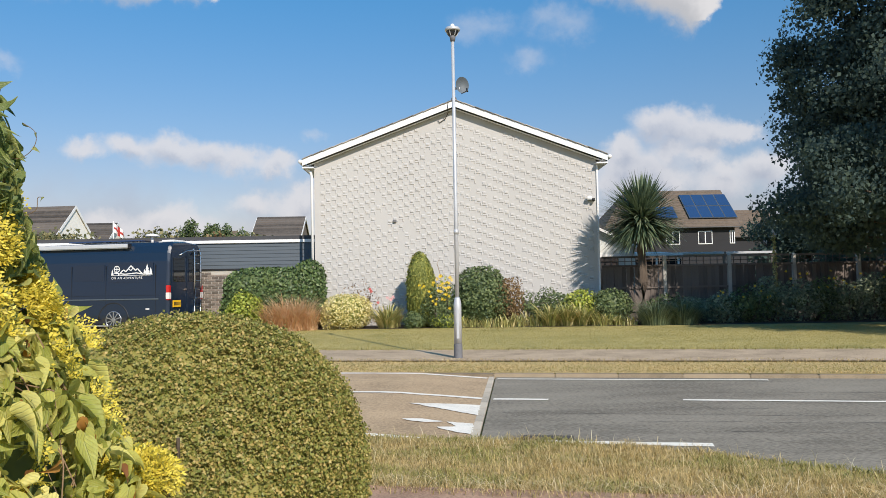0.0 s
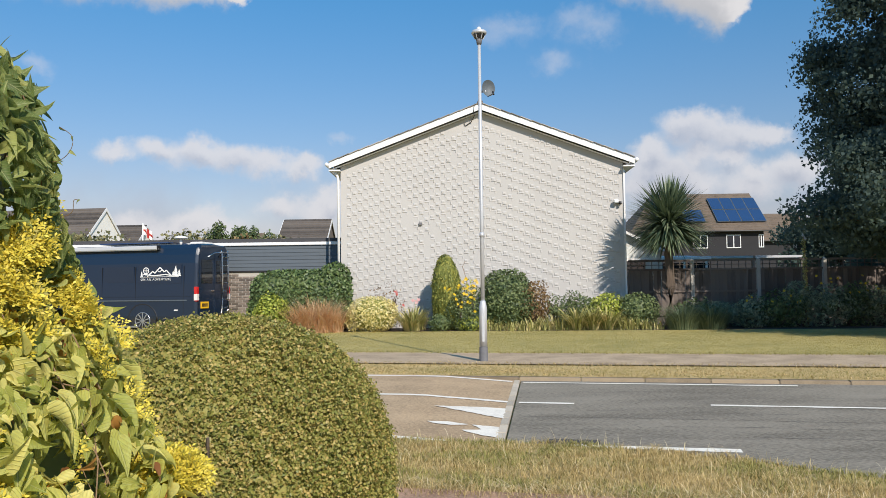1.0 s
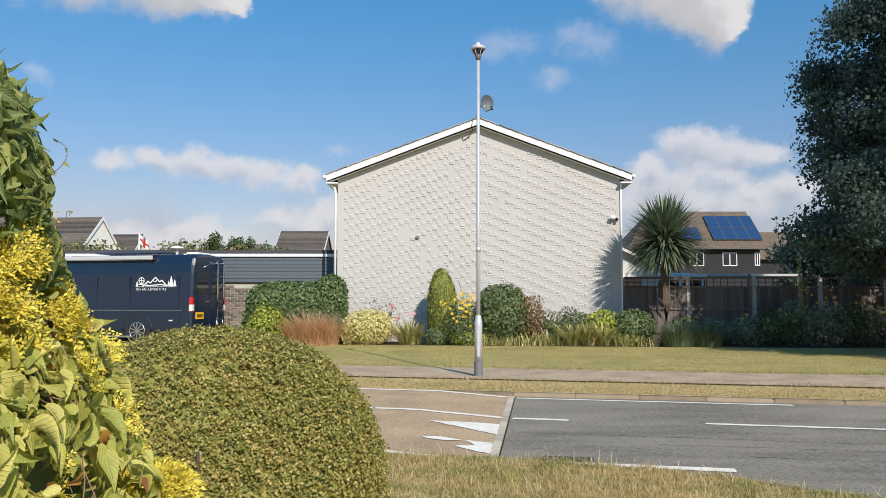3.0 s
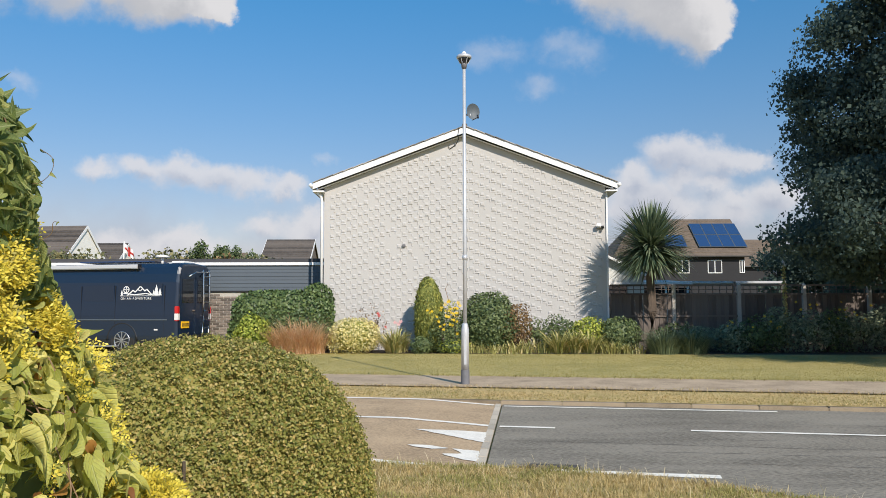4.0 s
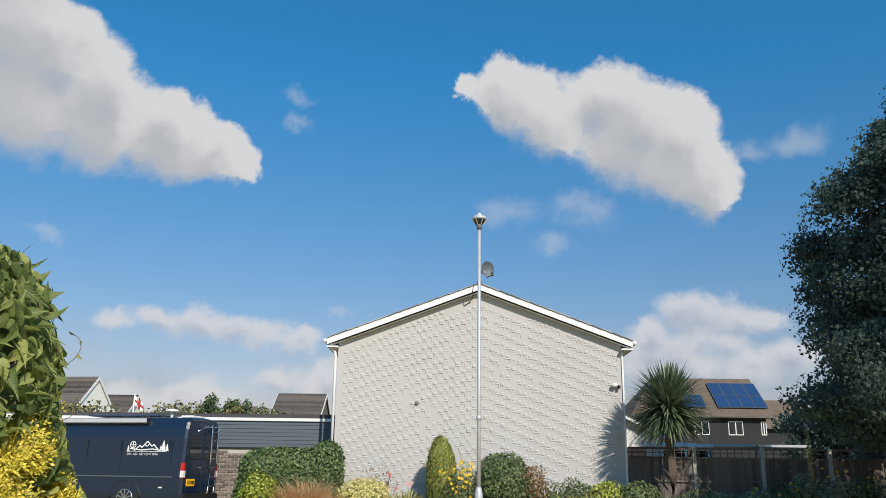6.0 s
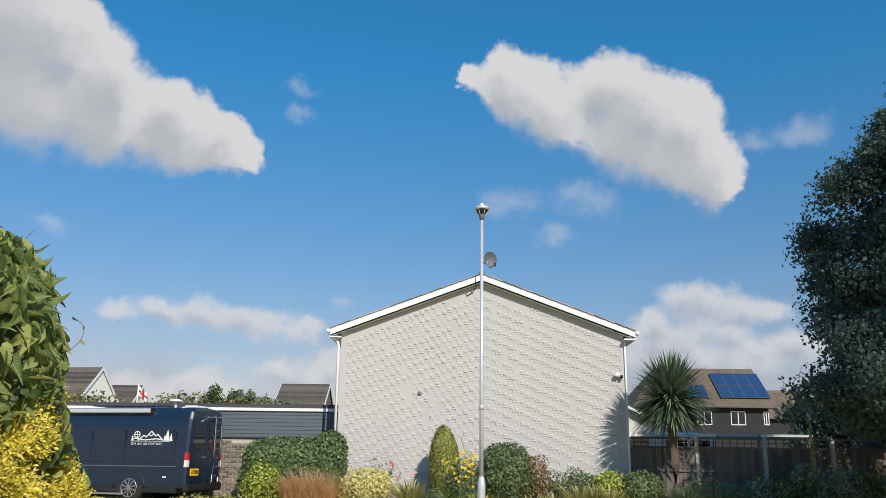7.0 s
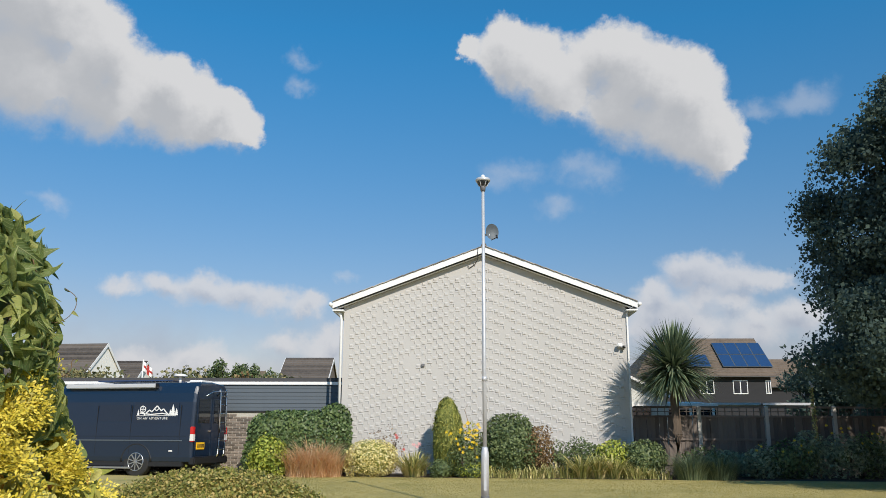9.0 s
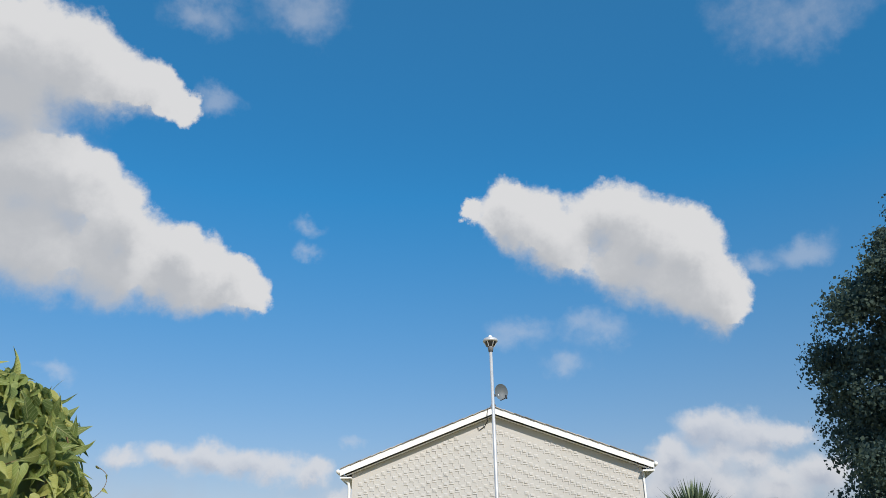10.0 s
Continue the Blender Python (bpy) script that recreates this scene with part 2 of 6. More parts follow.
FELT = material("roof_felt", (0.06, 0.06, 0.065), 0.9, spread=0.3, scale=3, fine=60, bump=0.2)
VAN_BLUE = material("navy_paint", (0.008, 0.019, 0.042), 0.3, spread=0.1, scale=1, fine=20, bump=0.0, coat=0.45)
BLACK = material("black_plastic", (0.016, 0.016, 0.018), 0.5, spread=0.2, scale=5, fine=40, bump=0.05)
TYRE = material("tyre_rubber", (0.020, 0.020, 0.020), 0.85, spread=0.3, scale=8, fine=60, bump=0.2)
ALLOY = material("alloy", (0.55, 0.56, 0.58), 0.3, metal=0.9, spread=0.1, bump=0.0)
CHROME = material("polished_steel", (0.75, 0.75, 0.76), 0.18, metal=1.0, spread=0.05, bump=0.0)
SILVER = material("silver_awning", (0.62, 0.63, 0.65), 0.35, metal=0.3, spread=0.08, bump=0.02)
RED_LENS = material("red_lens", (0.55, 0.02, 0.02), 0.15, spread=0.1, bump=0.0, coat=0.5)
CLEAR_LENS = material("clear_lens", (0.75, 0.72, 0.70), 0.1, spread=0.05, bump=0.0, coat=0.5)
YELLOW_PLATE = material("yellow_plate", (0.85, 0.48, 0.02), 0.4, spread=0.05, bump=0.0)
GLASS = material("dark_glass", (0.012, 0.015, 0.02), 0.06, spread=0.1, bump=0.0, coat=0.6)
DARKWOOD = material("dark_stained_wood", (0.155, 0.128, 0.112), 0.8, spread=0.4, scale=2, fine=50, bump=0.25, stretch=(1, 1, 0.15), per="object", per_amount=0.4)
HOUSE_TIMBER = material("black_weatherboard", (0.018, 0.018, 0.021), 0.8, spread=0.35, scale=2, fine=30, bump=0.2, stretch=(0.3, 1, 1))
CONCRETE = material("concrete_post", (0.48, 0.46, 0.42), 0.9, spread=0.25, scale=4, fine=60, bump=0.2)
SOLAR = material("solar_panel", (0.022, 0.055, 0.14), 0.18, spread=0.15, scale=1.5, fine=20, bump=0.0, coat=0.6)
BARK = material("bark", (0.10, 0.075, 0.055), 0.9, spread=0.45, scale=6, fine=30, bump=0.6, stretch=(1, 1, 0.3))
TWIG = material("dry_stem", (0.26, 0.17, 0.10), 0.85, spread=0.4, scale=9, fine=60, bump=0.2)
def add_veins(m):
    """Pale veins and a puckered relief along a leaf's own length and width."""
    t = m.node_tree
    n, link = t.nodes.new, t.links.new
    sep = n("ShaderNodeSeparateXYZ")
    link(n("ShaderNodeUVMap").outputs[0], sep.inputs[0])

    def m_(op, a, b):
        k = n("ShaderNodeMath")
        k.operation = op
        for i, v in enumerate((a, b)):
            if isinstance(v, (int, float)):
                k.inputs[i].default_value = v
            else:
                link(v, k.inputs[i])
        return k.outputs[0]

    across = m_("ABSOLUTE", sep.outputs[1], 0)
    rib = m_("PINGPONG", m_("SUBTRACT", m_("MULTIPLY", sep.outputs[0], 6.0), m_("MULTIPLY", across, 6.5)), 0.5)
    side, mid = n("ShaderNodeMapRange"), n("ShaderNodeMapRange")
    link(rib, side.inputs[0])
    link(across, mid.inputs[0])
    for k, a, b in ((side, 0.02, 0.16), (mid, 0.008, 0.035)):
        k.interpolation_type = "SMOOTHSTEP"
        for i, q in zip((1, 2, 3, 4), (a, b, 1.0, 0.0)):
            k.inputs[i].default_value = q
    vein = m_("MAXIMUM", m_("MULTIPLY", side.outputs[0], 0.55), mid.outputs[0])
    ramp = [k for k in t.nodes if k.bl_idname == "ShaderNodeValToRGB"][0]
    blot = n("ShaderNodeTexNoise")
    blot.inputs["Scale"].default_value, blot.inputs["Detail"].default_value = 70, 5
    link(n("ShaderNodeTexCoord").outputs["Object"], blot.inputs["Vector"])
    cast = n("ShaderNodeMix")
    cast.data_type, cast.blend_type = "RGBA", "MULTIPLY"
    spots = n("ShaderNodeMapRange")
    link(blot.outputs["Fac"], spots.inputs[0])
    for i, q in zip((1, 2, 3, 4), (0.5, 0.7, 0.0, 0.3)):
        spots.inputs[i].default_value = q
    link(spots.outputs[0], cast.inputs[0])
    link(ramp.outputs[0], cast.inputs[6])
    cast.inputs[7].default_value = (0.78, 0.60, 0.42, 1)
    pale = n("ShaderNodeMix")
    pale.data_type = "RGBA"
    link(m_("MULTIPLY", vein, 0.38), pale.inputs[0])
    link(cast.outputs[2], pale.inputs[6])
    pale.inputs[7].default_value = (0.72, 0.74, 0.36, 1)
    bump = n("ShaderNodeBump")
    bump.inputs["Strength"].default_value, bump.inputs["Distance"].default_value = 0.6, 0.004
    link(m_("SUBTRACT", blot.outputs["Fac"], vein), bump.inputs["Height"])
    for k in t.nodes:
        if k.bl_idname == "ShaderNodeBsdfPrincipled":
            link(pale.outputs[2], k.inputs["Base Color"])
            link(bump.outputs[0], k.inputs["Normal"])
        elif k.bl_idname == "ShaderNodeBsdfTranslucent":
            link(pale.outputs[2], k.inputs[0])


CREAM = material("cream_render", (0.85, 0.83, 0.77), 0.85, spread=0.08, scale=1, fine=30, bump=0.1)
GREYWALL = material("pale_render", (0.62, 0.64, 0.62), 0.85, spread=0.08, scale=1, fine=30, bump=0.1)

L_HEDGE = leaf_material("clipped_hedge_leaf", (0.16, 0.185, 0.04), (0.325, 0.315, 0.08), (0.58, 0.43, 0.155), 0.45, 0.3, 5)
L_BIND = leaf_material("bindweed_leaf", (0.30, 0.34, 0.06), (0.58, 0.57, 0.135), (0.82, 0.74, 0.24), 0.5, 0.42, 2)
L_BIND_DARK = leaf_material("dark_bindweed_leaf", (0.11, 0.165, 0.05), (0.25, 0.315, 0.09), (0.43, 0.45, 0.14), 0.5, 0.4, 2)
L_BROWN = leaf_material("withered_leaf", (0.22, 0.09, 0.03), (0.38, 0.18, 0.05), (0.62, 0.32, 0.05), 0.7, 0.3, 4)
L_GOLD = leaf_material("golden_conifer", (0.28, 0.25, 0.04), (0.68, 0.55, 0.06), (0.92, 0.76, 0.13), 0.5, 0.3, 6)
L_TREE = leaf_material("tree_leaf", (0.060, 0.098, 0.090), (0.092, 0.138, 0.118), (0.115, 0.160, 0.115), 0.8, 0.48, 1)
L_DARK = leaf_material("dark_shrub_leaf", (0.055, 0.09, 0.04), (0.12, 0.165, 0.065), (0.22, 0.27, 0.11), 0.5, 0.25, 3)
L_LAUREL = leaf_material("laurel_leaf", (0.05, 0.085, 0.03), (0.095, 0.15, 0.05), (0.18, 0.24, 0.085), 0.45, 0.15, 3)
L_LIME = leaf_material("lime_leaf", (0.18, 0.24, 0.04), (0.38, 0.44, 0.07), (0.60, 0.60, 0.12), 0.5, 0.3, 3)
L_VARI = leaf_material("variegated_leaf", (0.36, 0.34, 0.10), (0.84, 0.72, 0.30), (0.94, 0.88, 0.56), 0.5, 0.3, 3)
L_CYP = leaf_material("cypress_spray", (0.11, 0.145, 0.035), (0.235, 0.26, 0.06), (0.42, 0.40, 0.10), 0.6, 0.2, 4)
L_RUST = leaf_material("rusty_leaf", (0.10, 0.06, 0.03), (0.20, 0.12, 0.05), (0.32, 0.22, 0.10), 0.6, 0.2, 4)
L_STRAP = leaf_material("strap_leaf", (0.22, 0.25, 0.08), (0.46, 0.44, 0.16), (0.75, 0.62, 0.32), 0.5, 0.25, 4)
L_STRAW = leaf_material("straw_grass", (0.60, 0.38, 0.20), (0.84, 0.58, 0.34), (0.92, 0.74, 0.50), 0.8, 0.5, 4)
L_PALM = leaf_material("cordyline_leaf", (0.065, 0.105, 0.065), (0.135, 0.185, 0.105), (0.27, 0.32, 0.19), 0.4, 0.2, 2)
L_VERGE = leaf_material("verge_grass", (0.28, 0.215, 0.07), (0.56, 0.425, 0.18), (0.80, 0.62, 0.32), 0.8, 0.3, 2)
L_TURF = leaf_material("turf_blade", (0.235, 0.215, 0.065), (0.38, 0.325, 0.115), (0.56, 0.45, 0.19), 0.8, 0.3, 1)
L_GREENV = leaf_material("green_verge_blade", (0.20, 0.205, 0.055), (0.36, 0.335, 0.105), (0.52, 0.45, 0.17), 0.8, 0.3, 1)
L_LAWN = leaf_material("mown_lawn_blade", (0.32, 0.285, 0.09), (0.39, 0.335, 0.115), (0.48, 0.40, 0.15), 0.8, 0.35, 0.5)
L_STALK = leaf_material("bleached_stalk", (0.62, 0.48, 0.26), (0.80, 0.66, 0.40), (0.90, 0.80, 0.56), 0.8, 0.3, 3)
# leaf colour made paler to stand in for fill light in the shade
L_BORDER_LIFTED = leaf_material("lifted_border_leaf", (0.14, 0.19, 0.13), (0.26, 0.31, 0.20), (0.40, 0.44, 0.28), 0.5, 0.35, 3)
L_FAR = leaf_material("far_foliage", (0.09, 0.11, 0.055), (0.18, 0.18, 0.085), (0.32, 0.27, 0.13), 0.7, 0.15, 0.5)
for leaf in (L_BIND, L_BIND_DARK):
    add_veins(leaf)
DISH = material("dark_dish_paint", (0.11, 0.13, 0.145), 0.6, spread=0.2, scale=6, fine=60, bump=0.05)
P_YELLOW = material("yellow_petal", (0.85, 0.58, 0.02), 0.6, spread=0.15, bump=0.0, through_light=0.3)
P_RED = material("red_petal", (0.55, 0.05, 0.04), 0.6, spread=0.2, bump=0.0, through_light=0.3)
P_PINK = material("pink_petal", (0.70, 0.35, 0.35), 0.6, spread=0.2, bump=0.0, through_light=0.3)


# ---- building helpers ----
class Geo:
    """Vertices and faces gathered for one mesh."""

    def __init__(self):
        self.v, self.f = [], []

    def add(self, verts, faces):
        k = len(self.v)
        self.v += [tuple(p) for p in verts]
        self.f += [tuple(i + k for i in f) for f in faces]
        return self

    def box(self, x0, y0, z0, x1, y1, z1, m=None):
        c = [(x, y, z) for z in (z0, z1) for y in (y0, y1) for x in (x0, x1)]
        if m:
            c = [m @ Vector(p) for p in c]
        return self.add(c, [(0, 2, 3, 1), (4, 5, 7, 6), (0, 1, 5, 4), (2, 6, 7, 3), (0, 4, 6, 2), (1, 3, 7, 5)])

    def prism(self, pts, d, m=None):
        """A flat outline (x, z), counter-clockwise seen from -y, pushed from y = d[0] to d[1]."""
        n = len(pts)
        c = [(x, y, z) for y in d for x, z in pts]
        if m:
            c = [m @ Vector(p) for p in c]
        return self.add(c, [tuple(range(n)), tuple(range(2 * n - 1, n - 1, -1))] + [(i, i + n, (i + 1) % n + n, (i + 1) % n) for i in range(n)])

    def tube(self, path, radii, sides=10, caps=True):
        path = [Vector(p) for p in path]
        radii = radii if isinstance(radii, (list, tuple)) else [radii] * len(path)
        rings, k = [], len(self.v)
        for i, p in enumerate(path):
            d = (path[min(i + 1, len(path) - 1)] - path[max(i - 1, 0)]).normalized()
            q = d.to_track_quat("Z", "Y")
            for j in range(sides):
                a = 2 * math.pi * j / sides
                self.v.append(tuple(p + q @ Vector((math.cos(a) * radii[i], math.sin(a) * radii[i], 0))))
        for i in range(len(path) - 1):
            for j in range(sides):
                a, b = k + i * sides + j, k + i * sides + (j + 1) % sides
                self.f.append((a, b, b + sides, a + sides))
        if caps:
            self.f.append(tuple(k + j for j in reversed(range(sides))))
            self.f.append(tuple(k + (len(path) - 1) * sides + j for j in range(sides)))
        return self

    def mesh(self, name, bevel=0.0, smooth=False):
        me = bpy.data.meshes.new(name)
        me.from_pydata(self.v, [], self.f)
        if bevel:
            bm = bmesh.new()
            bm.from_mesh(me)
            bmesh.ops.recalc_face_normals(bm, faces=bm.faces)
            bmesh.ops.bevel(bm, geom=[e for e in bm.edges if len(e.link_faces) == 2 and e.calc_face_angle(0) > 0.4], offset=bevel, segments=2, affect="EDGES", clamp_overlap=True)
            bm.to_mesh(me)
            bm.free()
        if smooth:
            me.polygons.foreach_set("use_smooth", [True] * len(me.polygons))
        me.update()
        return me


def part(name, geo, mat, parent=None, label="", bevel=0.0, smooth=False, kind=""):
    me = geo if isinstance(geo, bpy.types.Mesh) else geo.mesh(name, bevel, smooth)
    if mat and not me.materials:
        me.materials.append(mat)
    ob = new(name, me)
    if parent:
        ob.parent = parent
    return tagged(ob, label, kind=kind)


def thing(name, label, category, at=(0, 0, 0), turn=0.0, group="", kind=""):
    e = new(name)
    e.empty_display_size = 0.2
    e.matrix_basis = pose(*at, 0, 0, turn)
    return tagged(e, label, category, group, kind)


def array_mesh(name, verts, faces_n, sides):
    """A mesh from a vertex array and faces that all have the same number of corners, in order."""
    me = bpy.data.meshes.new(name)
    nv = len(verts)
    me.vertices.add(nv)
    me.vertices.foreach_set("co", np.asarray(verts, np.float32).ravel())
    idx = np.asarray(faces_n, np.int32)
    me.loops.add(idx.size)
    me.loops.foreach_set("vertex_index", idx.ravel())
    me.polygons.add(len(idx))
    me.polygons.foreach_set("loop_start", np.arange(len(idx), dtype=np.int32) * sides)
    me.update(calc_edges=True)
    return me


def frames(N, rng, droop=None):
    """For each normal a pair of axes across it, turned at random or hanging down."""
    N = N / np.maximum(np.linalg.norm(N, axis=1, keepdims=True), 1e-6)
    ref = rng.normal(size=N.shape) if droop is None else np.array([[0, 0, -1.0]]) + rng.normal(size=N.shape) * droop
    T = ref - (ref * N).sum(1, keepdims=True) * N
    T /= np.maximum(np.linalg.norm(T, axis=1, keepdims=True), 1e-6)
    return N, T, np.cross(N, T)


SHAPES = {
    # along, across, lift; faces
    "diamond": ([(0, 0, 0), (0.45, 0.32, 0.10), (1, 0, 0), (0.45, -0.32, 0.10)], [(0, 1, 2), (0, 2, 3)]),
    "heart": ([(0, 0, 0), (-0.13, 0.14, 0.03), (-0.11, 0.31, 0.07), (0.06, 0.41, 0.11), (0.27, 0.37, 0.12), (0.52, 0.23, 0.08), (0.77, 0.10, 0.0), (1, 0, -0.14),
               (0.77, -0.10, 0.0), (0.52, -0.23, 0.08), (0.27, -0.37, 0.12), (0.06, -0.41, 0.11), (-0.11, -0.31, 0.07), (-0.13, -0.14, 0.03), (0.3, 0, -0.02), (0.65, 0, -0.04)],
              [(0, 1, 2), (0, 2, 3), (0, 3, 14), (3, 4, 14), (4, 5, 14), (5, 15, 14), (5, 6, 15), (6, 7, 15), (7, 8, 15), (8, 9, 15), (9, 14, 15), (9, 10, 14), (10, 11, 14),
               (11, 0, 14), (11, 12, 0), (12, 13, 0)]),
    "spray": ([(0, 0, 0), (0.26, 0.05, 0.02), (0.42, 0.34, 0.06), (0.50, 0.06, 0), (0.78, 0.34, 0.05), (1, 0, -0.04), (0.78, -0.34, 0.05),
               (0.50, -0.06, 0), (0.42, -0.34, 0.06), (0.26, -0.05, 0.02)],
              [(0, 1, 9), (1, 2, 3), (1, 3, 7), (1, 7, 9), (3, 4, 5), (3, 5, 7), (7, 5, 6), (9, 7, 8)]),
}


def leaves(name, P, N, size, mat, parent=None, shape="diamond", rng=None, droop=None, wide=1.0, label="", kind="", tilt=0.5, vary=0.4, curl=0.0):
    """Many small leaves at the points P, facing about along N."""
    rng = rng or np.random.default_rng(len(P))
    base, tri = SHAPES[shape]
    base, tri = np.array(base, float), np.array(tri)
    n = len(P)
    N, T, B = frames(N + rng.normal(size=N.shape) * tilt, rng, droop)
    s = (size * rng.uniform(1 - vary, 1 + 0.75 * vary, n))[:, None, None]
    lift = base[None, :, 2:3] * rng.uniform(1 - 2 * curl, 1 + 2.5 * curl, n)[:, None, None] - curl * base[None, :, :1] ** 2 * rng.uniform(-0.3, 1.0, n)[:, None, None]
    V = P[:, None, :] + s * (base[None, :, :1] * T[:, None, :] + base[None, :, 1:2] * wide * B[:, None, :] + lift * N[:, None, :])
    F = (tri[None] + (np.arange(n) * len(base))[:, None, None]).reshape(-1, 3)
    me = array_mesh(name, V.reshape(-1, 3), F, 3)
    if shape == "heart":
        uv = me.uv_layers.new(name="leaf")
        uv.data.foreach_set("uv", np.tile(base[tri.ravel(), :2], (n, 1)).astype(np.float32).ravel())
    return part(name, me, mat, parent, label, kind=kind)


def blades(name, P, height, width, mat, parent=None, rng=None, lean=0.35, bend=0.4, label="", kind="", out=None):
    """Grass or strap leaves: each a bent ribbon of three segments. out: a direction away from the clump for each."""
    rng = rng or np.random.default_rng(len(P))
    n = len(P)
    a = rng.uniform(0, 2 * np.pi, n)
    d = np.stack([np.cos(a), np.sin(a), np.zeros(n)], 1) if out is None else out
    side = np.stack([-d[:, 1], d[:, 0], np.zeros(n)], 1)
    h = (height * rng.uniform(0.55, 1.2, n))[:, None]
    w = (width * rng.uniform(0.7, 1.2, n))[:, None]
    l = rng.uniform(0.1, 1.0, n)[:, None] * lean
    b = rng.uniform(0.2, 1.0, n)[:, None] * bend
    up = np.array([[0, 0, 1.0]])
    pts = [P, P + h * (0.4 * up + 0.4 * l * d), P + h * ((0.75 - 0.15 * b) * up + (0.8 * l + 0.35 * b) * d), P + h * ((1 - 0.55 * b) * up + (l + b) * d)]
    V = np.stack([pts[0] - side * w, pts[0] + side * w, pts[1] - side * w, pts[1] + side * w, pts[2] - side * w * 0.8, pts[2] + side * w * 0.8, pts[3]], 1)
    tri = np.array([(0, 1, 3), (0, 3, 2), (2, 3, 5), (2, 5, 4), (4, 5, 6)])
    F = (tri[None] + (np.arange(n) * 7)[:, None, None]).reshape(-1, 3)
    return part(name, array_mesh(name, V.reshape(-1, 3), F, 3), mat, parent, label, kind=kind)


def fans(centres, dirs, rng, twigs=5, per=8, length=0.045, spread=0.9):
    """Leaflet places along the twigs of flat fans, and the way that each leaflet points and faces."""
    n = len(centres)
    D = dirs / np.linalg.norm(dirs, axis=1, keepdims=True)
    F, T, B = frames(rng.normal(size=D.shape) * 0.7 + np.array([[0.5, -0.7, 0.5]]), rng)
    D = D - (D * F).sum(1, keepdims=True) * F
    D /= np.linalg.norm(D, axis=1, keepdims=True)
    S = np.cross(F, D)
    P, W, N = [], [], []
    for i in range(twigs):
        a = (i / (twigs - 1) - 0.5) * spread * 2
        way = D * math.cos(a) + S * math.sin(a)
        for j in range(per):
            P.append(centres + way * (length * (j + 0.6) / per) * (1 - 0.25 * abs(a)))
            W.append(way + S * (0.8 if j % 2 else -0.8))
            N.append(F)
    return np.concatenate(P), np.concatenate(W), np.concatenate(N)


def leaflets(name, P, W, N, size, mat, parent, rng, wide=0.8):
    """Tiny leaves that point along W and face along N."""
    n = len(P)
    N = N + rng.normal(size=N.shape) * 0.25
    T = W + rng.normal(size=W.shape) * 0.25
    T /= np.linalg.norm(T, axis=1, keepdims=True)
    B = np.cross(N, T)
    B /= np.maximum(np.linalg.norm(B, axis=1, keepdims=True), 1e-6)
    s = (size * rng.uniform(0.6, 1.3, n))[:, None]
    V = np.stack([P, P + s * (0.5 * T + 0.3 * wide * B), P + s * T, P + s * (0.5 * T - 0.3 * wide * B)], 1)
    F = (np.array([(0, 1, 2), (0, 2, 3)])[None] + (np.arange(n) * 4)[:, None, None]).reshape(-1, 3)
    return part(name, array_mesh(name, V.reshape(-1, 3), F, 3), mat, parent)


def crown_points(n, centre, radii, rng, power=2.0, shell=0.25, lumps=9, lump=0.18, low=-1.0):
    """Points in the outer shell of a lumpy rounded mass, and their outward normals. low: cut below this part of the height."""
    out, c, r = [], np.array(centre), np.array(radii)
    ld = rng.normal(size=(lumps, 3))
    ld /= np.linalg.norm(ld, axis=1, keepdims=True)
    lh = rng.uniform(-0.6, 1, lumps)
    d = rng.normal(size=(int(n * 2.6) + 50, 3))
    d /= np.linalg.norm(d, axis=1, keepdims=True)
    d = d[d[:, 2] > low][:n]
    k = (np.abs(d) ** power).sum(1) ** (-1 / power)
    bumpy = 1 + lump * (np.exp(-((1 - d @ ld.T) * 9)) * lh).sum(1)
    q = 1 - shell * rng.uniform(0, 1, len(d)) ** 2
    P = c + d * (k * bumpy * q)[:, None] * r
    N = d / r
    return P, N / np.linalg.norm(N, axis=1, keepdims=True)


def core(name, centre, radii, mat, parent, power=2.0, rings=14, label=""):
    """A closed lumpy shell under a shrub's leaves, mostly of a darker leaf colour."""
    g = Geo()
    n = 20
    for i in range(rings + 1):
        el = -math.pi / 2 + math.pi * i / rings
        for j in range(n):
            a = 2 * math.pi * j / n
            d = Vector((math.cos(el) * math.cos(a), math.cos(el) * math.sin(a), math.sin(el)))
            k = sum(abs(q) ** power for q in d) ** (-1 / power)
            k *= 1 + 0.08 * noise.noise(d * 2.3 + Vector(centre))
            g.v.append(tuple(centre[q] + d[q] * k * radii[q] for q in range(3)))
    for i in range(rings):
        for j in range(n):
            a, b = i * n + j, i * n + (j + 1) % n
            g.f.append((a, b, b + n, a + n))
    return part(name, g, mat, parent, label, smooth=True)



# ---- ground and road ----
ROAD = pose(0.72, 13.1, 0, 0, 0, -11)          # u runs along the far kerb, w away from the camera


def uw(u, w, z=0.0):
    return ROAD @ Vector((u, w, z))


PROFILE = [(-700, 0.03), (-60, 0.03), (-9.0, 0.05), (-7.2, 0.07), (-5.50, 0.085), (-5.49, -0.04), (0.13, -0.04), (0.14, 0.05), (1.25, 0.10),
           (3.4, 0.135), (8.0, 0.19), (11.0, 0.22), (60, 0.22), (900, 0.3)]


def ground_z(w):
    for (a, za), (b, zb) in zip(PROFILE, PROFILE[1:]):
        if a <= w <= b:
            return za + (zb - za) * (w - a) / (b - a)
    return 0.2


def height_at(x, y):
    return ground_z((ROAD.inverted() @ Vector((x, y, 0))).y)


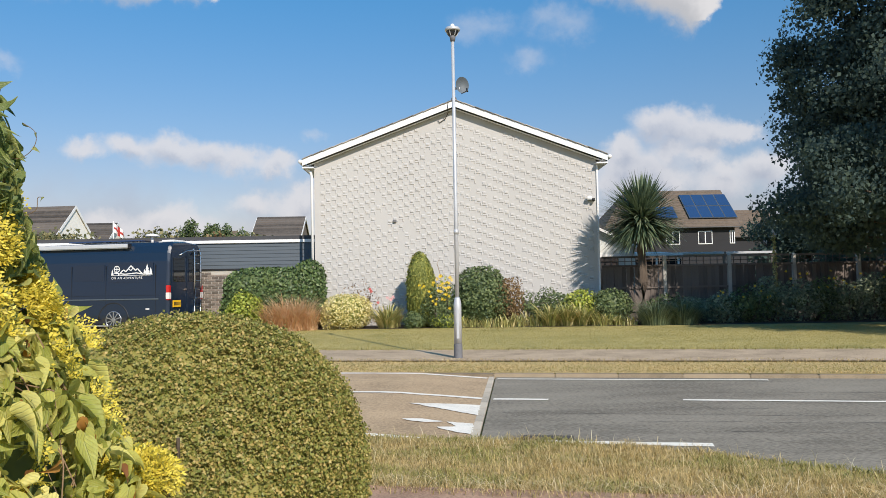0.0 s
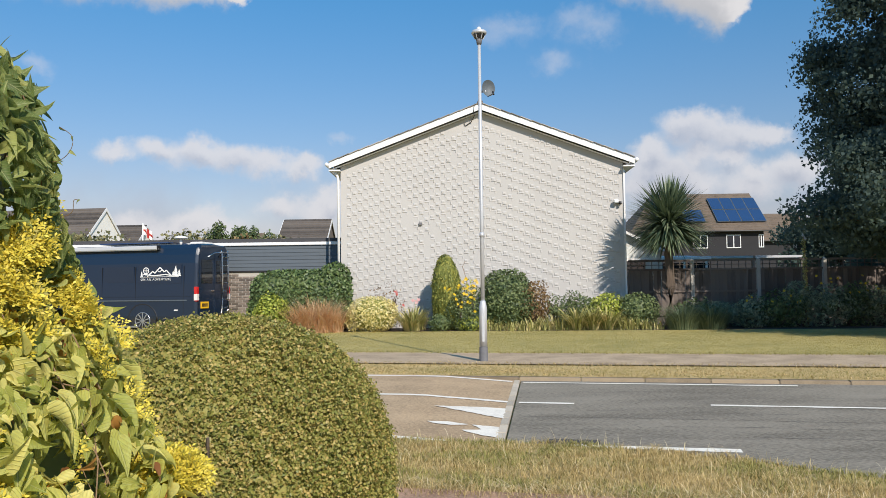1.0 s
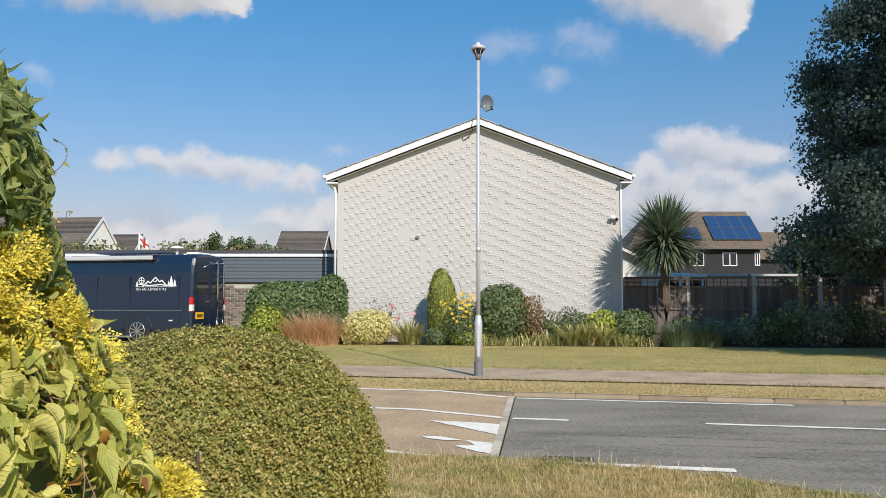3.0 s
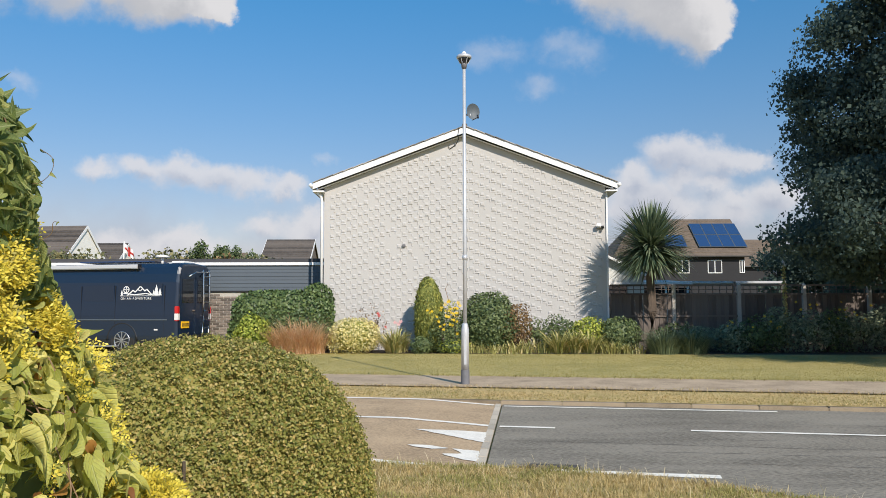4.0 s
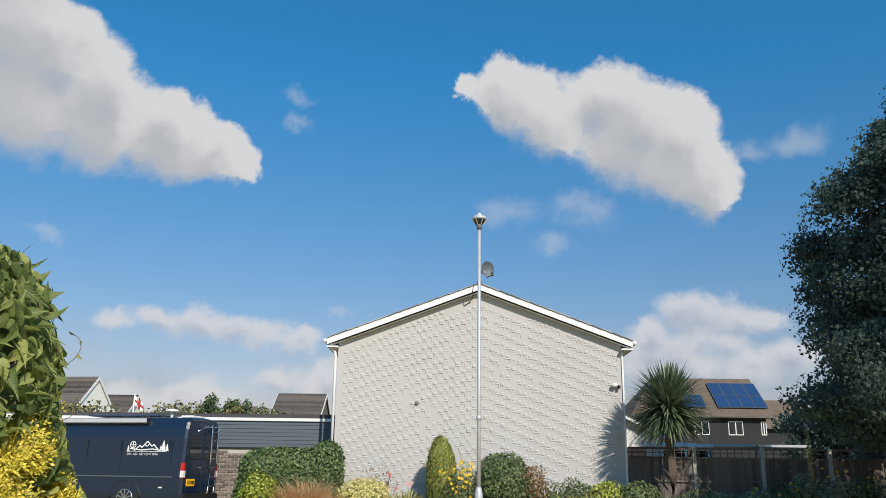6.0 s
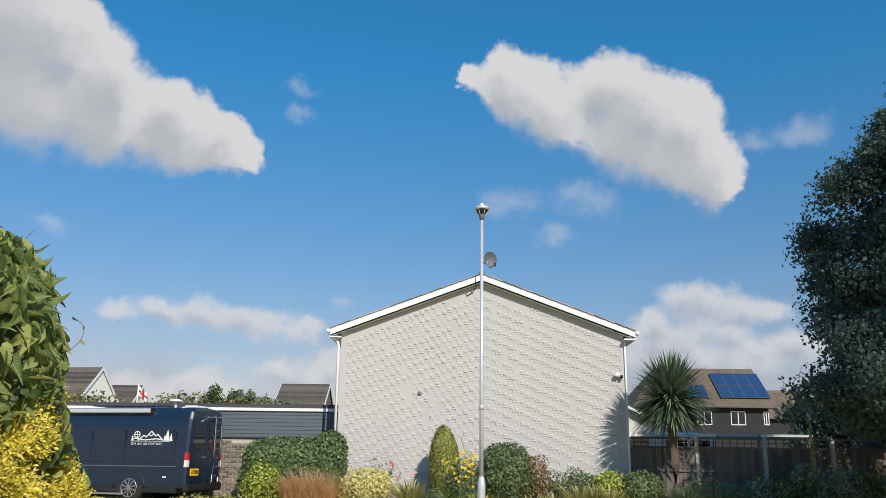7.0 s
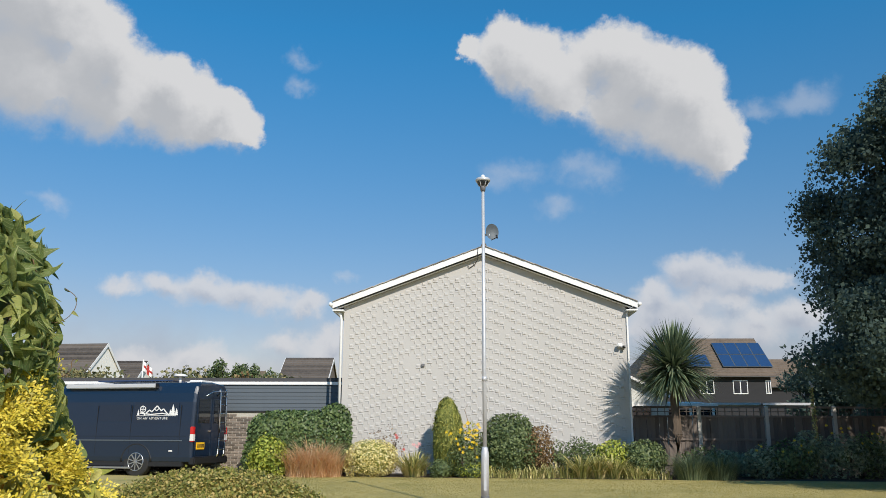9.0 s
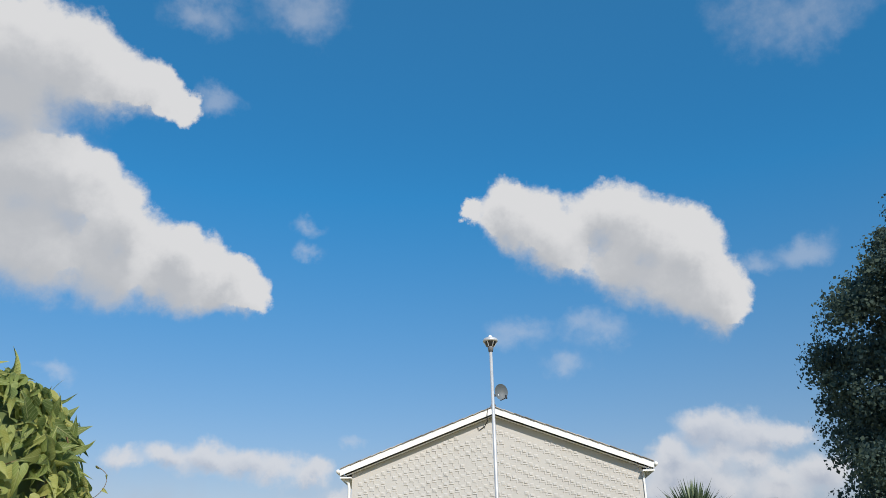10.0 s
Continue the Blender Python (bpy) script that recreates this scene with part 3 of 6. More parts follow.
def strip(name, mat, w0, w1, z0, z1, us, label, category, depth=0.0):
    g = Geo()
    for w, z in ((w0, z0), (w1, z1)):
        for u in us:
            g.v.append(tuple(uw(u, w, z)))
    n = len(us)
    g.f = [(i, i + 1, n + i + 1, n + i) for i in range(n - 1)]
    return tagged(part(name, g, mat), label, category, kind="structure")


NEAR = [(-900, -5.49), (0.8, -5.49), (1.35, -5.57), (2.0, -5.74), (2.46, -5.91), (2.91, -6.19), (3.45, -6.46), (4.2, -6.80), (5.2, -7.0), (900, -7.0)]


def near_w(u):
    """Where the near kerb runs: it swings back at the mouth of a drive."""
    for (a, wa), (b, wb) in zip(NEAR, NEAR[1:]):
        if a <= u <= b:
            return wa + (wb - wa) * (u - a) / (b - a)
    return -7.0


US = [-900, -200, -60, -30, -15, -8, -4, -2, 0, 0.8, 1.35, 2.0, 2.46, 2.91, 3.45, 4.2, 5.2, 8, 15, 30, 60, 200, 900]


def make_ground():
    g = Geo()
    for w, z in PROFILE:
        for u in US:
            k = w if not -5.6 < w < -5.4 else near_w(u) + (0.0 if z > 0 else 0.01)
            g.v.append(tuple(uw(u, k, z)))
    n = len(US)
    g.f = [(r * n + i, r * n + i + 1, (r + 1) * n + i + 1, (r + 1) * n + i) for r in range(len(PROFILE) - 1) for i in range(n - 1)]
    tagged(part("ground", g, LAWN), "mown lawn and grass ground, green with dry patches", "lawn", kind="structure")


make_ground()


SKEW = -0.10          # the hump's edge is not quite square to the road


def hump(u, w=-2.5):
    """The road's height: a raised table with a ramp."""
    return 0.07 * min(1, max(0, -(u - SKEW * w) / 1.1))


def road_piece(name, mat, us, w1, label, skew):
    g = Geo()
    n = 9
    for u in us:
        for i in range(n):
            k = i / (n - 1)
            w = near_w(u) * (1 - k) + w1 * k
            q = u + (SKEW * w if abs(u) < 4 and skew else 0)
            g.v.append(tuple(uw(q, w, hump(q, w))))
    g.f = [(n * i + j, n * i + n + j, n * i + n + j + 1, n * i + j + 1) for i in range(len(us) - 1) for j in range(n - 1)]
    return tagged(part(name, g, mat), label, "road", kind="structure")


road_piece("road", ASPHALT, [0.085, 0.8, 1.35, 2.0, 2.46, 2.91, 3.45, 4.2, 5.2, 8, 20, 60, 300], 0.0, "worn grey asphalt road with fine cracks", True)
road_piece("road_table", HUMP, [-300, -60, -12, -4.1, -1.1, -0.75, -0.4, 0.0], 0.0, "raised buff asphalt road hump with a ramp", True)
strip_run = tagged(new("road_kerb_strip"), "flush row of pale concrete setts across the road", "kerb", kind="structure")
sett = Geo().box(0, 0, -0.03, 0.083, 0.44, 0.007).mesh("sett", 0.004)
sett.materials.append(SETT)
for i in range(12):
    w0 = -5.40 + i * 0.452
    ob = new("sett", sett)
    ob.parent = strip_run
    ob.matrix_basis = ROAD @ pose(SKEW * (w0 + 0.2) + 0.001, w0, 0, 0, 0, math.degrees(math.atan(-SKEW)))
# pavements
strip("pavement", PATH_TAR, 1.25, 3.4, 0.135, 0.15, [-300, -40, -10, 0, 10, 40, 300], "brown tarmac footway between grass strips", "pavement")
strip("pavement", PATH_RED, -8.8, -7.1, 0.078, 0.09, [-300, -40, -10, 0, 10, 40, 300], "reddish brown tarmac footway beside the hedge", "pavement")
strip("verge", DRYGRASS, 0.12, 1.25, 0.055, 0.115, [-300, -40, -10, 0, 10, 40, 300], "dry mown grass verge with bare patches", "verge")
near_verge = Geo()
for u in US:
    near_verge.v += [tuple(uw(u, -7.1, 0.085)), tuple(uw(u, near_w(u), 0.10))]
near_verge.f = [(2 * i, 2 * i + 2, 2 * i + 3, 2 * i + 1) for i in range(len(US) - 1)]
tagged(part("verge", near_verge, DRYGRASS), "rough straw-coloured grass verge", "verge", kind="structure")


def kerb_run(name, line, label):
    k = tagged(new(name), label, "kerb", kind="structure")
    me = Geo().box(0, -0.065, -0.10, 0.911, 0.065, 0.050).mesh("kerb_stone", 0.012)
    me.materials.append(KERB)
    for i in range(-22, 26):
        u = 0.05 + i * 0.915
        a, b = line(u), line(u + 0.9)
        ob = new("kerb_stone", me)
        ob.parent = k
        ob.matrix_basis = ROAD @ pose(u, a, 0.0, 0, 0, math.degrees(math.atan2(b - a, 0.9)) + random.uniform(-0.15, 0.15))
    return k


kerb_run("kerb_far", lambda u: 0.065, "pale concrete kerb stones along the verge")
kerb_run("kerb_near", lambda u: near_w(u) + 0.055, "pale concrete kerb stones half hidden by grass")


def marking(u0, u1, w, width=0.1, wobble=0.012, name="road_line", label="worn white painted road line"):
    g = Geo()
    n = max(2, int(abs(u1 - u0) / 0.25))
    rng = random.Random(int(u0 * 10 + w * 7))
    for i in range(n + 1):
        u = u0 + (u1 - u0) * i / n
        for s in (-1, 1):
            g.v.append(tuple(uw(u, w + s * width / 2 + rng.uniform(-wobble, wobble), hump(u, w) + 0.006)))
    g.f = [(2 * i, 2 * i + 2, 2 * i + 3, 2 * i + 1) for i in range(n)]
    tagged(part(name, g, PAINT_ROAD), label, "road marking", kind="structure")


marking(-30, -0.02, -0.19, 0.12)
marking(0.14, 3.9, -0.27, 0.10)
marking(-30, 0.22, -2.37, 0.12)
marking(0.36, 1.02, -2.40, 0.11)
for k in range(6):
    marking(2.57 + k * 6, 6.57 + k * 6, -2.33, 0.10)
marking(-30, 0.22, -5.16, 0.11)
marking(1.15, 2.56, -5.05, 0.14, 0.02)


def flat_shape(name, pts, label):
    g = Geo()
    r = random.Random(len(pts))
    for (ua, wa), (ub, wb) in zip(pts, pts[1:] + pts[:1]):
        n = max(1, int(math.hypot(ub - ua, wb - wa) / 0.05))
        for i in range(n):
            u, w = ua + (ub - ua) * i / n + r.uniform(-0.012, 0.012), wa + (wb - wa) * i / n + r.uniform(-0.012, 0.012)
            g.v.append(tuple(uw(u, w, hump(u, w) + 0.007)))
    g.f = [tuple(range(len(g.v)))]
    tagged(part(name, g, PAINT_ROAD), label, "road marking", kind="structure")


flat_shape("ramp_triangle", [(-0.50, -3.16), (0.36, -3.66), (0.28, -2.93), (0.05, -2.97)], "worn white triangle painted on the ramp")
flat_shape("ramp_triangle", [(-0.34, -4.22), (-0.13, -4.14), (0.10, -4.20), (0.02, -4.27), (-0.06, -4.32), (-0.20, -4.31)], "worn tip of a white triangle painted on the ramp")
flat_shape("ramp_triangle", [(0.10, -4.54), (0.26, -4.42), (0.20, -4.30), (0.14, -4.20), (0.40, -4.20), (0.47, -4.78), (0.33, -4.72), (0.16, -4.62)], "half worn-off white triangle painted on the ramp")
CRACK = material("crack_filler", (0.07, 0.062, 0.055), 0.9, spread=0.3, scale=6, fine=60, bump=0.2)


def seam(u0, u1, w0, w1, seed, width=0.007):
    g = Geo()
    r = random.Random(seed)
    n = int(abs(u1 - u0) / 0.12) + 2
    off = 0.0
    for i in range(n + 1):
        k = i / n
        off = 0.7 * off + r.uniform(-0.02, 0.02)
        u, w = u0 + (u1 - u0) * k, w0 + (w1 - w0) * k + off
        h = width * r.uniform(0.2, 1.0)
        g.v += [tuple(uw(u, w - h, hump(u, w) + 0.004)), tuple(uw(u, w + h, hump(u, w) + 0.004))]
    g.f = [(2 * i, 2 * i + 2, 2 * i + 3, 2 * i + 1) for i in range(n)]
    tagged(part("road_seam", g, CRACK), "thin dark crack in the asphalt", "crack", kind="structure")


for i, (u0, u1, w0, w1) in enumerate(((0.6, 9, -3.45, -3.3), (1.2, 3.4, -2.9, -2.95), (2.0, 6.5, -3.9, -3.7), (3.0, 8.0, -1.6, -1.5), (0.8, 2.2, -1.2, -1.1), (2.8, 7.0, -4.4, -4.25),
                                      (2.4, 2.9, -1.8, -3.2), (1.5, 1.9, -3.4, -4.3), (-6, -1.3, -3.2, -3.1), (-6, -1.5, -1.2, -1.15), (4.5, 7.5, -2.8, -2.7))):
    seam(u0, u1, w0, w1, i)
cover = Geo()
cover.box(0.95, -4.96, -0.02, 1.40, -4.76, 0.008, ROAD)
for i in range(6):
    cover.box(0.98 + i * 0.07, -4.94, 0.008, 1.015 + i * 0.07, -4.78, 0.014, ROAD)
tagged(part("drain_cover", cover, CRACK, bevel=0.003), "dark iron drain cover set in the road", "drain cover")


# ---- the white house ----
GZ = 0.22
WX0, WX1, WY, APX, EAVE, RIDGE = -3.81, 4.75, 25.45, 0.47, 5.16, 6.76
SLOPE = (RIDGE - EAVE) / (APX - WX0)


def make_house():
    h = thing("house", "two-storey house with a white relief-patterned gable wall", "house", (0, 0, 0))
    w = Geo().prism([(WX0, GZ - 0.3), (WX1, GZ - 0.3), (WX1, EAVE), (APX, RIDGE), (WX0, EAVE)], (WY, WY + 0.3))
    wall = part("wall", w, RENDER_WALL, h, "off-white painted gable wall")
    g = Geo()
    g.box(WX0, WY + 0.301, GZ - 0.3, WX0 + 0.3, WY + 8.7, EAVE).box(WX1 - 0.3, WY + 0.301, GZ - 0.3, WX1, WY + 8.7, EAVE)
    g.box(WX0 + 0.301, WY + 8.4, GZ - 0.3, WX1 - 0.301, WY + 8.7, EAVE)
    part("side_walls", g, RENDER_WALL, h)
    # roof slabs that overhang the gable
    for s, x0 in ((-1, -4.13), (1, 5.07)):
        z0 = 5.27
        z1 = 6.99
        r = Geo()
        v = [(x0, y, z0 + d) for y in (25.23, WY + 8.9) for d in (-0.02, 0.03)] + [(APX, y, z1 + d) for y in (25.23, WY + 8.9) for d in (-0.02, 0.03)]
        r.add(v, [(0, 2, 3, 1), (4, 5, 7, 6), (0, 1, 5, 4), (2, 6, 7, 3), (1, 3, 7, 5), (0, 4, 6, 2)])
        part("roof", r, TILE, h, "brown concrete tiled roof slope")
        b = Geo().prism([(x0, z0 - 0.18), (x0, z0 + 0.006), (APX, z1 + 0.006), (APX, z1 - 0.18)] if s > 0 else
                        [(x0, z0 + 0.006), (x0, z0 - 0.18), (APX, z1 - 0.18), (APX, z1 + 0.006)], (25.19, 25.225))
        part("bargeboard", b, WHITE, h, "white upvc bargeboard")
        so = Geo()
        so.add([(x0, 25.226, z0 - 0.225), (APX, 25.226, z1 - 0.225), (APX, WY - 0.003, z1 - 0.225), (x0, WY - 0.003, z0 - 0.225)], [(0, 1, 2, 3)])
        part("soffit", so, WHITE, h)
        e = Geo().box(min(x0, x0 - s * 0.34), 25.19, z0 - 0.26, max(x0, x0 - s * 0.34), WY + 8.8, z0 - 0.22)
        part("eaves_box", e, WHITE, h)
        gt = Geo().tube([(x0 + s * 0.06, 25.17, z0 - 0.06), (x0 + s * 0.06, WY + 8.8, z0 - 0.06)], 0.06, 10)
        part("gutter", gt, WHITE, h, "white half-round gutter", smooth=True)
        # tile ends that step up the verge
        n = 15
        t = Geo().box(-0.17, 0, 0, 0.17, 0.4, 0.024).mesh("verge_tile", 0.004)
        t.materials.append(VERGE)
        for i in range(n):
            k = (i + 0.5) / n
            ob = new("verge_tile", t)
            ob.parent = h
            ob.matrix_basis = pose(x0 + (APX - x0) * k, 25.15, z0 + (z1 - z0) * k + 0.012, 0, (math.degrees(math.atan2(z1 - z0, APX - x0)) * -1 if s < 0 else math.degrees(math.atan2(z1 - z0, x0 - APX))) + (-s) * -2.5)
    rc = Geo().tube([(APX, 25.16, 7.02), (APX, WY + 8.9, 7.02)], 0.085, 10)
    part("ridge_tiles", rc, TILE, h, smooth=True)
    dp = Geo().tube([(-4.05, 25.33, 5.02), (-3.9, 25.36, 4.9), (-3.87, 25.38, 4.75), (-3.87, 25.38, 0.3)], 0.042, 10)
    part("downpipe", dp, WHITE, h, "white plastic downpipe at the wall corner", smooth=True)
    dp = Geo().box(4.752, 25.40, 0.3, 4.80, 25.47, 5.0)
    part("corner_trim", dp, WHITE, h)
    return h, wall


house, gable = make_house()


def relief(wall):
    """Staggered raised blocks that run down from the gable's middle in steps."""
    bw, bh, px, pz, step = 0.125, 0.068, 0.169, 0.300, 0.075

    def raised(g, x0, z0, x1, z1, d, left, bottom, right, top):
        """A raised block with a sloping edge of its own width on each side."""
        g.add([(x0, 0, z0), (x1, 0, z0), (x1, 0, z1), (x0, 0, z1), (x0 + left, -d, z0 + bottom), (x1 - right, -d, z0 + bottom), (x1 - right, -d, z1 - top), (x0 + left, -d, z1 - top)],
              [(4, 5, 6, 7), (0, 1, 5, 4), (1, 2, 6, 5), (2, 3, 7, 6), (3, 0, 4, 7)])

    unit = Geo()
    raised(unit, 0, 0, 0.125, 0.092, 0.016, 0.015, 0.010, 0.05, 0.03)
    raised(unit, 0.0, -0.046, 0.138, -0.012, 0.013, 0.004, 0.009, 0.004, 0.018)
    raised(unit, 0.104, -0.122, 0.155, -0.0465, 0.013, 0.014, 0.005, 0.03, 0.004)
    me = unit.mesh("raised_block")
    me.materials.append(RENDER_WALL)
    rest, made, rng = Geo(), 0, random.Random(4)
    for i in range(54):
        x = WX0 + 0.19 + i * px
        if x + bw > WX1 - 0.12:
            break
        top = EAVE + min(x - WX0, WX1 - x - bw) * SLOPE - 0.12
        j = 0
        off = (-abs(i - round((APX - WX0 - 0.19) / px)) * step) % pz
        while True:
            z = GZ + 0.12 + off + j * pz
            j += 1
            if z + bh > top:
                break
            if rng.random() < 0.04:
                continue
            if -1.6 < x < 3.4 and made < 300 and z > 1.2:
                ob = new("raised_block", me)
                ob.parent = wall
                ob.location = (x, WY, z)
                ob.scale = (1, rng.uniform(0.6, 1.4), 1)
                made += 1
            else:
                y = WY
                rest.add([(x + v.co.x, y + v.co.y, z + v.co.z) for v in me.vertices], [tuple(p.vertices) for p in me.polygons])
    part("block_relief", rest, RENDER_WALL, wall, kind="stuff")


def house_fittings():
    v = tagged(part("wall_vent", Geo().box(-1.43, 25.38, 3.35, -1.33, 25.45, 3.43), DARKSTEEL, None, bevel=0.01), "small round grey boiler vent on the gable", "vent")
    s = thing("security_light", "white security floodlight with a sensor on the gable", "light", (4.55, 25.38, 3.95))
    part("lamp_head", Geo().box(-0.12, -0.14, -0.02, 0.02, -0.02, 0.09), WHITE, s, bevel=0.02)
    part("sensor", Geo().tube([(0.08, -0.06, -0.06), (0.08, -0.06, 0.02)], 0.045, 10), BLACK, s, "black sensor", smooth=True)
    part("bracket", Geo().box(-0.08, -0.03, -0.03, 0.14, 0.07, 0.02), WHITE, s, bevel=0.005)
    d = thing("satellite_dish", "dark grey mesh satellite dish on a pole at the ridge", "satellite dish", (0.62, 26.0, 7.02))
    part("pole", Geo().tube([(-0.14, 0, 0.0), (-0.14, 0, 0.62)], 0.022, 8), STEEL, d, smooth=True)
    g = Geo()
    m = pose(0.1, 0.02, 0.62, 90, 0, 22)
    rings, n = 6, 22
    for i in range(rings + 1):
        r = 0.26 * i / rings
        for j in range(n):
            a = 2 * math.pi * j / n
            g.v.append(tuple(m @ Vector((r * 0.86 * math.cos(a), r * math.sin(a), 0.09 * (r / 0.26) ** 2))))
    for i in range(rings):
        for j in range(n):
            g.f.append((i * n + j, i * n + (j + 1) % n, (i + 1) * n + (j + 1) % n, (i + 1) * n + j))
    part("reflector", g, DISH, d, smooth=True)
    part("arm", Geo().tube([(0.1, 0.0, 0.36), (0.28, -0.32, 0.38)], 0.012, 6), BLACK, d)
    part("receiver", Geo().tube([(0.28, -0.34, 0.35), (0.26, -0.27, 0.45)], 0.03, 8), BLACK, d, smooth=True)
    part("bracket", Geo().box(-0.16, -0.03, 0.5, 0.06, 0.03, 0.56), STEEL, d)
    c = Geo().tube([(0.30, 25.18, 6.98), (0.27, 25.17, 6.75), (0.29, 25.2, 6.62), (0.2, 25.42, 6.48), (0.02, 25.42, 6.36), (-0.02, 25.42, 6.44)], 0.012, 6)
    tagged(part("aerial_cable", c, BLACK), "black aerial cable looped under the gable peak", "cable")
    tagged(part("wall_hatch", Geo().box(-2.68, 25.440, 2.38, -2.46, 25.449, 2.66), RENDER_WALL, bevel=0.006), "painted meter hatch on the gable wall", "hatch")


# ---- garage beside the house ----
def make_garage():
    y = 26.65
    g = thing("garage", "flat-roofed garage with slate-grey cladding over brick", "garage")
    part("wall", Geo().box(-13.5, y + 0.02, GZ - 0.2, -3.815, y + 5.5, 2.9), MORTAR, g)
    n = 7
    me = Geo().prism([(0, 0), (9.68, 0), (9.68, 0.118), (0, 0.118)], (0.0, 0.02)).mesh("board")
    me.materials.append(CLAD)
    for i in range(n):
        ob = new("cladding_board", me)
        ob.parent = g
        ob.matrix_basis = pose(-13.5, y - 0.012, 2.07 + i * 0.114, -7, 0, 0)
    part("fascia", Geo().box(-13.55, y - 0.06, 2.87, -3.815, y + 0.02, 2.965), WHITE, g, "white fascia board", bevel=0.008)
    part("roof", Geo().box(-13.55, y + 0.021, 2.90, -3.815, y + 5.5, 3.09), FELT, g, "dark felt roof")
    part("drip_flashing", Geo().box(-13.5, y - 0.03, 2.03, -3.815, y + 0.015, 2.068), BLACK, g)
    return g


garage = make_garage()


# ---- street lamp ----
def make_lamp():
    l = thing("street_lamp", "galvanised steel street lamp column beside the footway", "street lamp", (0.28, 14.95, 0.12), 0)
    part("base_collar", Geo().tube([(0, 0, -0.1), (0, 0, 0.26)], [0.076, 0.073], 20), DARKSTEEL, l, "dark painted base", smooth=False)
    part("lower_column", Geo().tube([(0, 0, 0.26), (0, 0, 0.95), (0, 0, 1.03), (0, 0, 1.06)], [0.068, 0.067, 0.052, 0.040], 24), STEEL, l, smooth=True)
    part("access_door", Geo().box(-0.022, -0.0690, 0.35, 0.022, -0.06, 0.85), STEEL, l, bevel=0.004)
    part("upper_column", Geo().tube([(0, 0, 1.06), (0, 0, 2.6), (0, 0, 5.6)], [0.035, 0.033, 0.027], 20), STEEL, l, smooth=True)
    part("joint_band", Geo().tube([(0, 0, 2.16), (0, 0, 2.24)], 0.043, 20), STEEL, l, smooth=True)
    part("spigot", Geo().tube([(0, 0, 5.56), (0, 0, 5.62), (0, 0, 5.66)], [0.042, 0.05, 0.06], 16), DARKSTEEL, l, smooth=True)
    part("lantern_bowl", Geo().tube([(0, 0, 5.65), (0, 0, 5.68), (0, 0, 5.72), (0, 0, 5.765)], [0.06, 0.085, 0.105, 0.112], 24), GLASS, l, "dark glass bowl", smooth=True)
    for k in range(6):
        a = k * math.pi / 3
        part("lantern_strut", Geo().tube([(0.07 * math.cos(a), 0.07 * math.sin(a), 5.65), (0.13 * math.cos(a), 0.13 * math.sin(a), 5.77)], 0.007, 6), SILVER, l)
    part("lantern_canopy", Geo().tube([(0, 0, 5.74), (0, 0, 5.77), (0, 0, 5.80), (0, 0, 5.815)], [0.13, 0.138, 0.12, 0.05], 24), SILVER, l, "pale metal canopy", smooth=True)
    part("photocell", Geo().tube([(0, 0, 5.81), (0, 0, 5.845), (0, 0, 5.87)], [0.035, 0.04, 0.02], 14), WHITE, l, smooth=True)
    return l


make_lamp()


# ---- fence ----
def make_fence():
    f = thing("fence", "dark stained panel fence with trellis top and concrete posts", "fence")
    y, x0, step = 25.62, 4.82, 1.97
    post = Geo().box(-0.055, -0.06, 0, 0.055, 0.06, 2.02)
    post.add([(-0.055, -0.06, 2.02), (0.055, -0.06, 2.02), (0.055, 0.06, 2.02), (-0.055, 0.06, 2.02), (0, 0, 2.07)], [(0, 1, 4), (1, 2, 4), (2, 3, 4), (3, 0, 4)])
    pm = post.mesh("post", 0.006)
    pm.materials.append(CONCRETE)
    board = Geo().box(0, -0.012, 0, 0.118, 0.012, 1.66).mesh("board", 0.003)
    board.materials.append(DARKWOOD)
    rail = Geo().box(0, -0.02, 0, 1.85, 0.02, 0.06).mesh("rail", 0.004)
    rail.materials.append(DARKWOOD)
    bar = Geo().box(-0.011, -0.01, 0, 0.011, 0.01, 0.30).mesh("trellis_bar")
    bar.materials.append(DARKWOOD)
    rng = random.Random(3)
    for i in range(9):
        if i:
            ob = new("post", pm)
            ob.parent, ob.location = f, (x0 + i * step, y, GZ - 0.05)
        for k in range(15):
            ob = new("board", board)
            ob.parent = f
            ob.matrix_basis = pose(x0 + i * step + 0.07 + k * 0.122, y + (k % 2) * 0.014, GZ + 0.02 + rng.uniform(0, 0.012), 0, rng.uniform(-0.3, 0.3), 0)
        for z in (0.3, 1.0, 1.66):
            ob = new("rail", rail)
            ob.parent, ob.location = f, (x0 + i * step + 0.06, y - 0.035, GZ + z)
        ob = new("rail", rail)
        ob.parent, ob.location = f, (x0 + i * step + 0.06, y, GZ + 1.93)
        ob = new("rail", rail)
        ob.parent, ob.scale, ob.location = f, (1, 0.6, 0.35), (x0 + i * step + 0.06, y, GZ + 1.82)
        for k in range(9):
            ob = new("trellis_bar", bar)
            ob.parent, ob.location = f, (x0 + i * step + 0.14 + k * 0.21, y, GZ + 1.66)
    return f


make_fence()


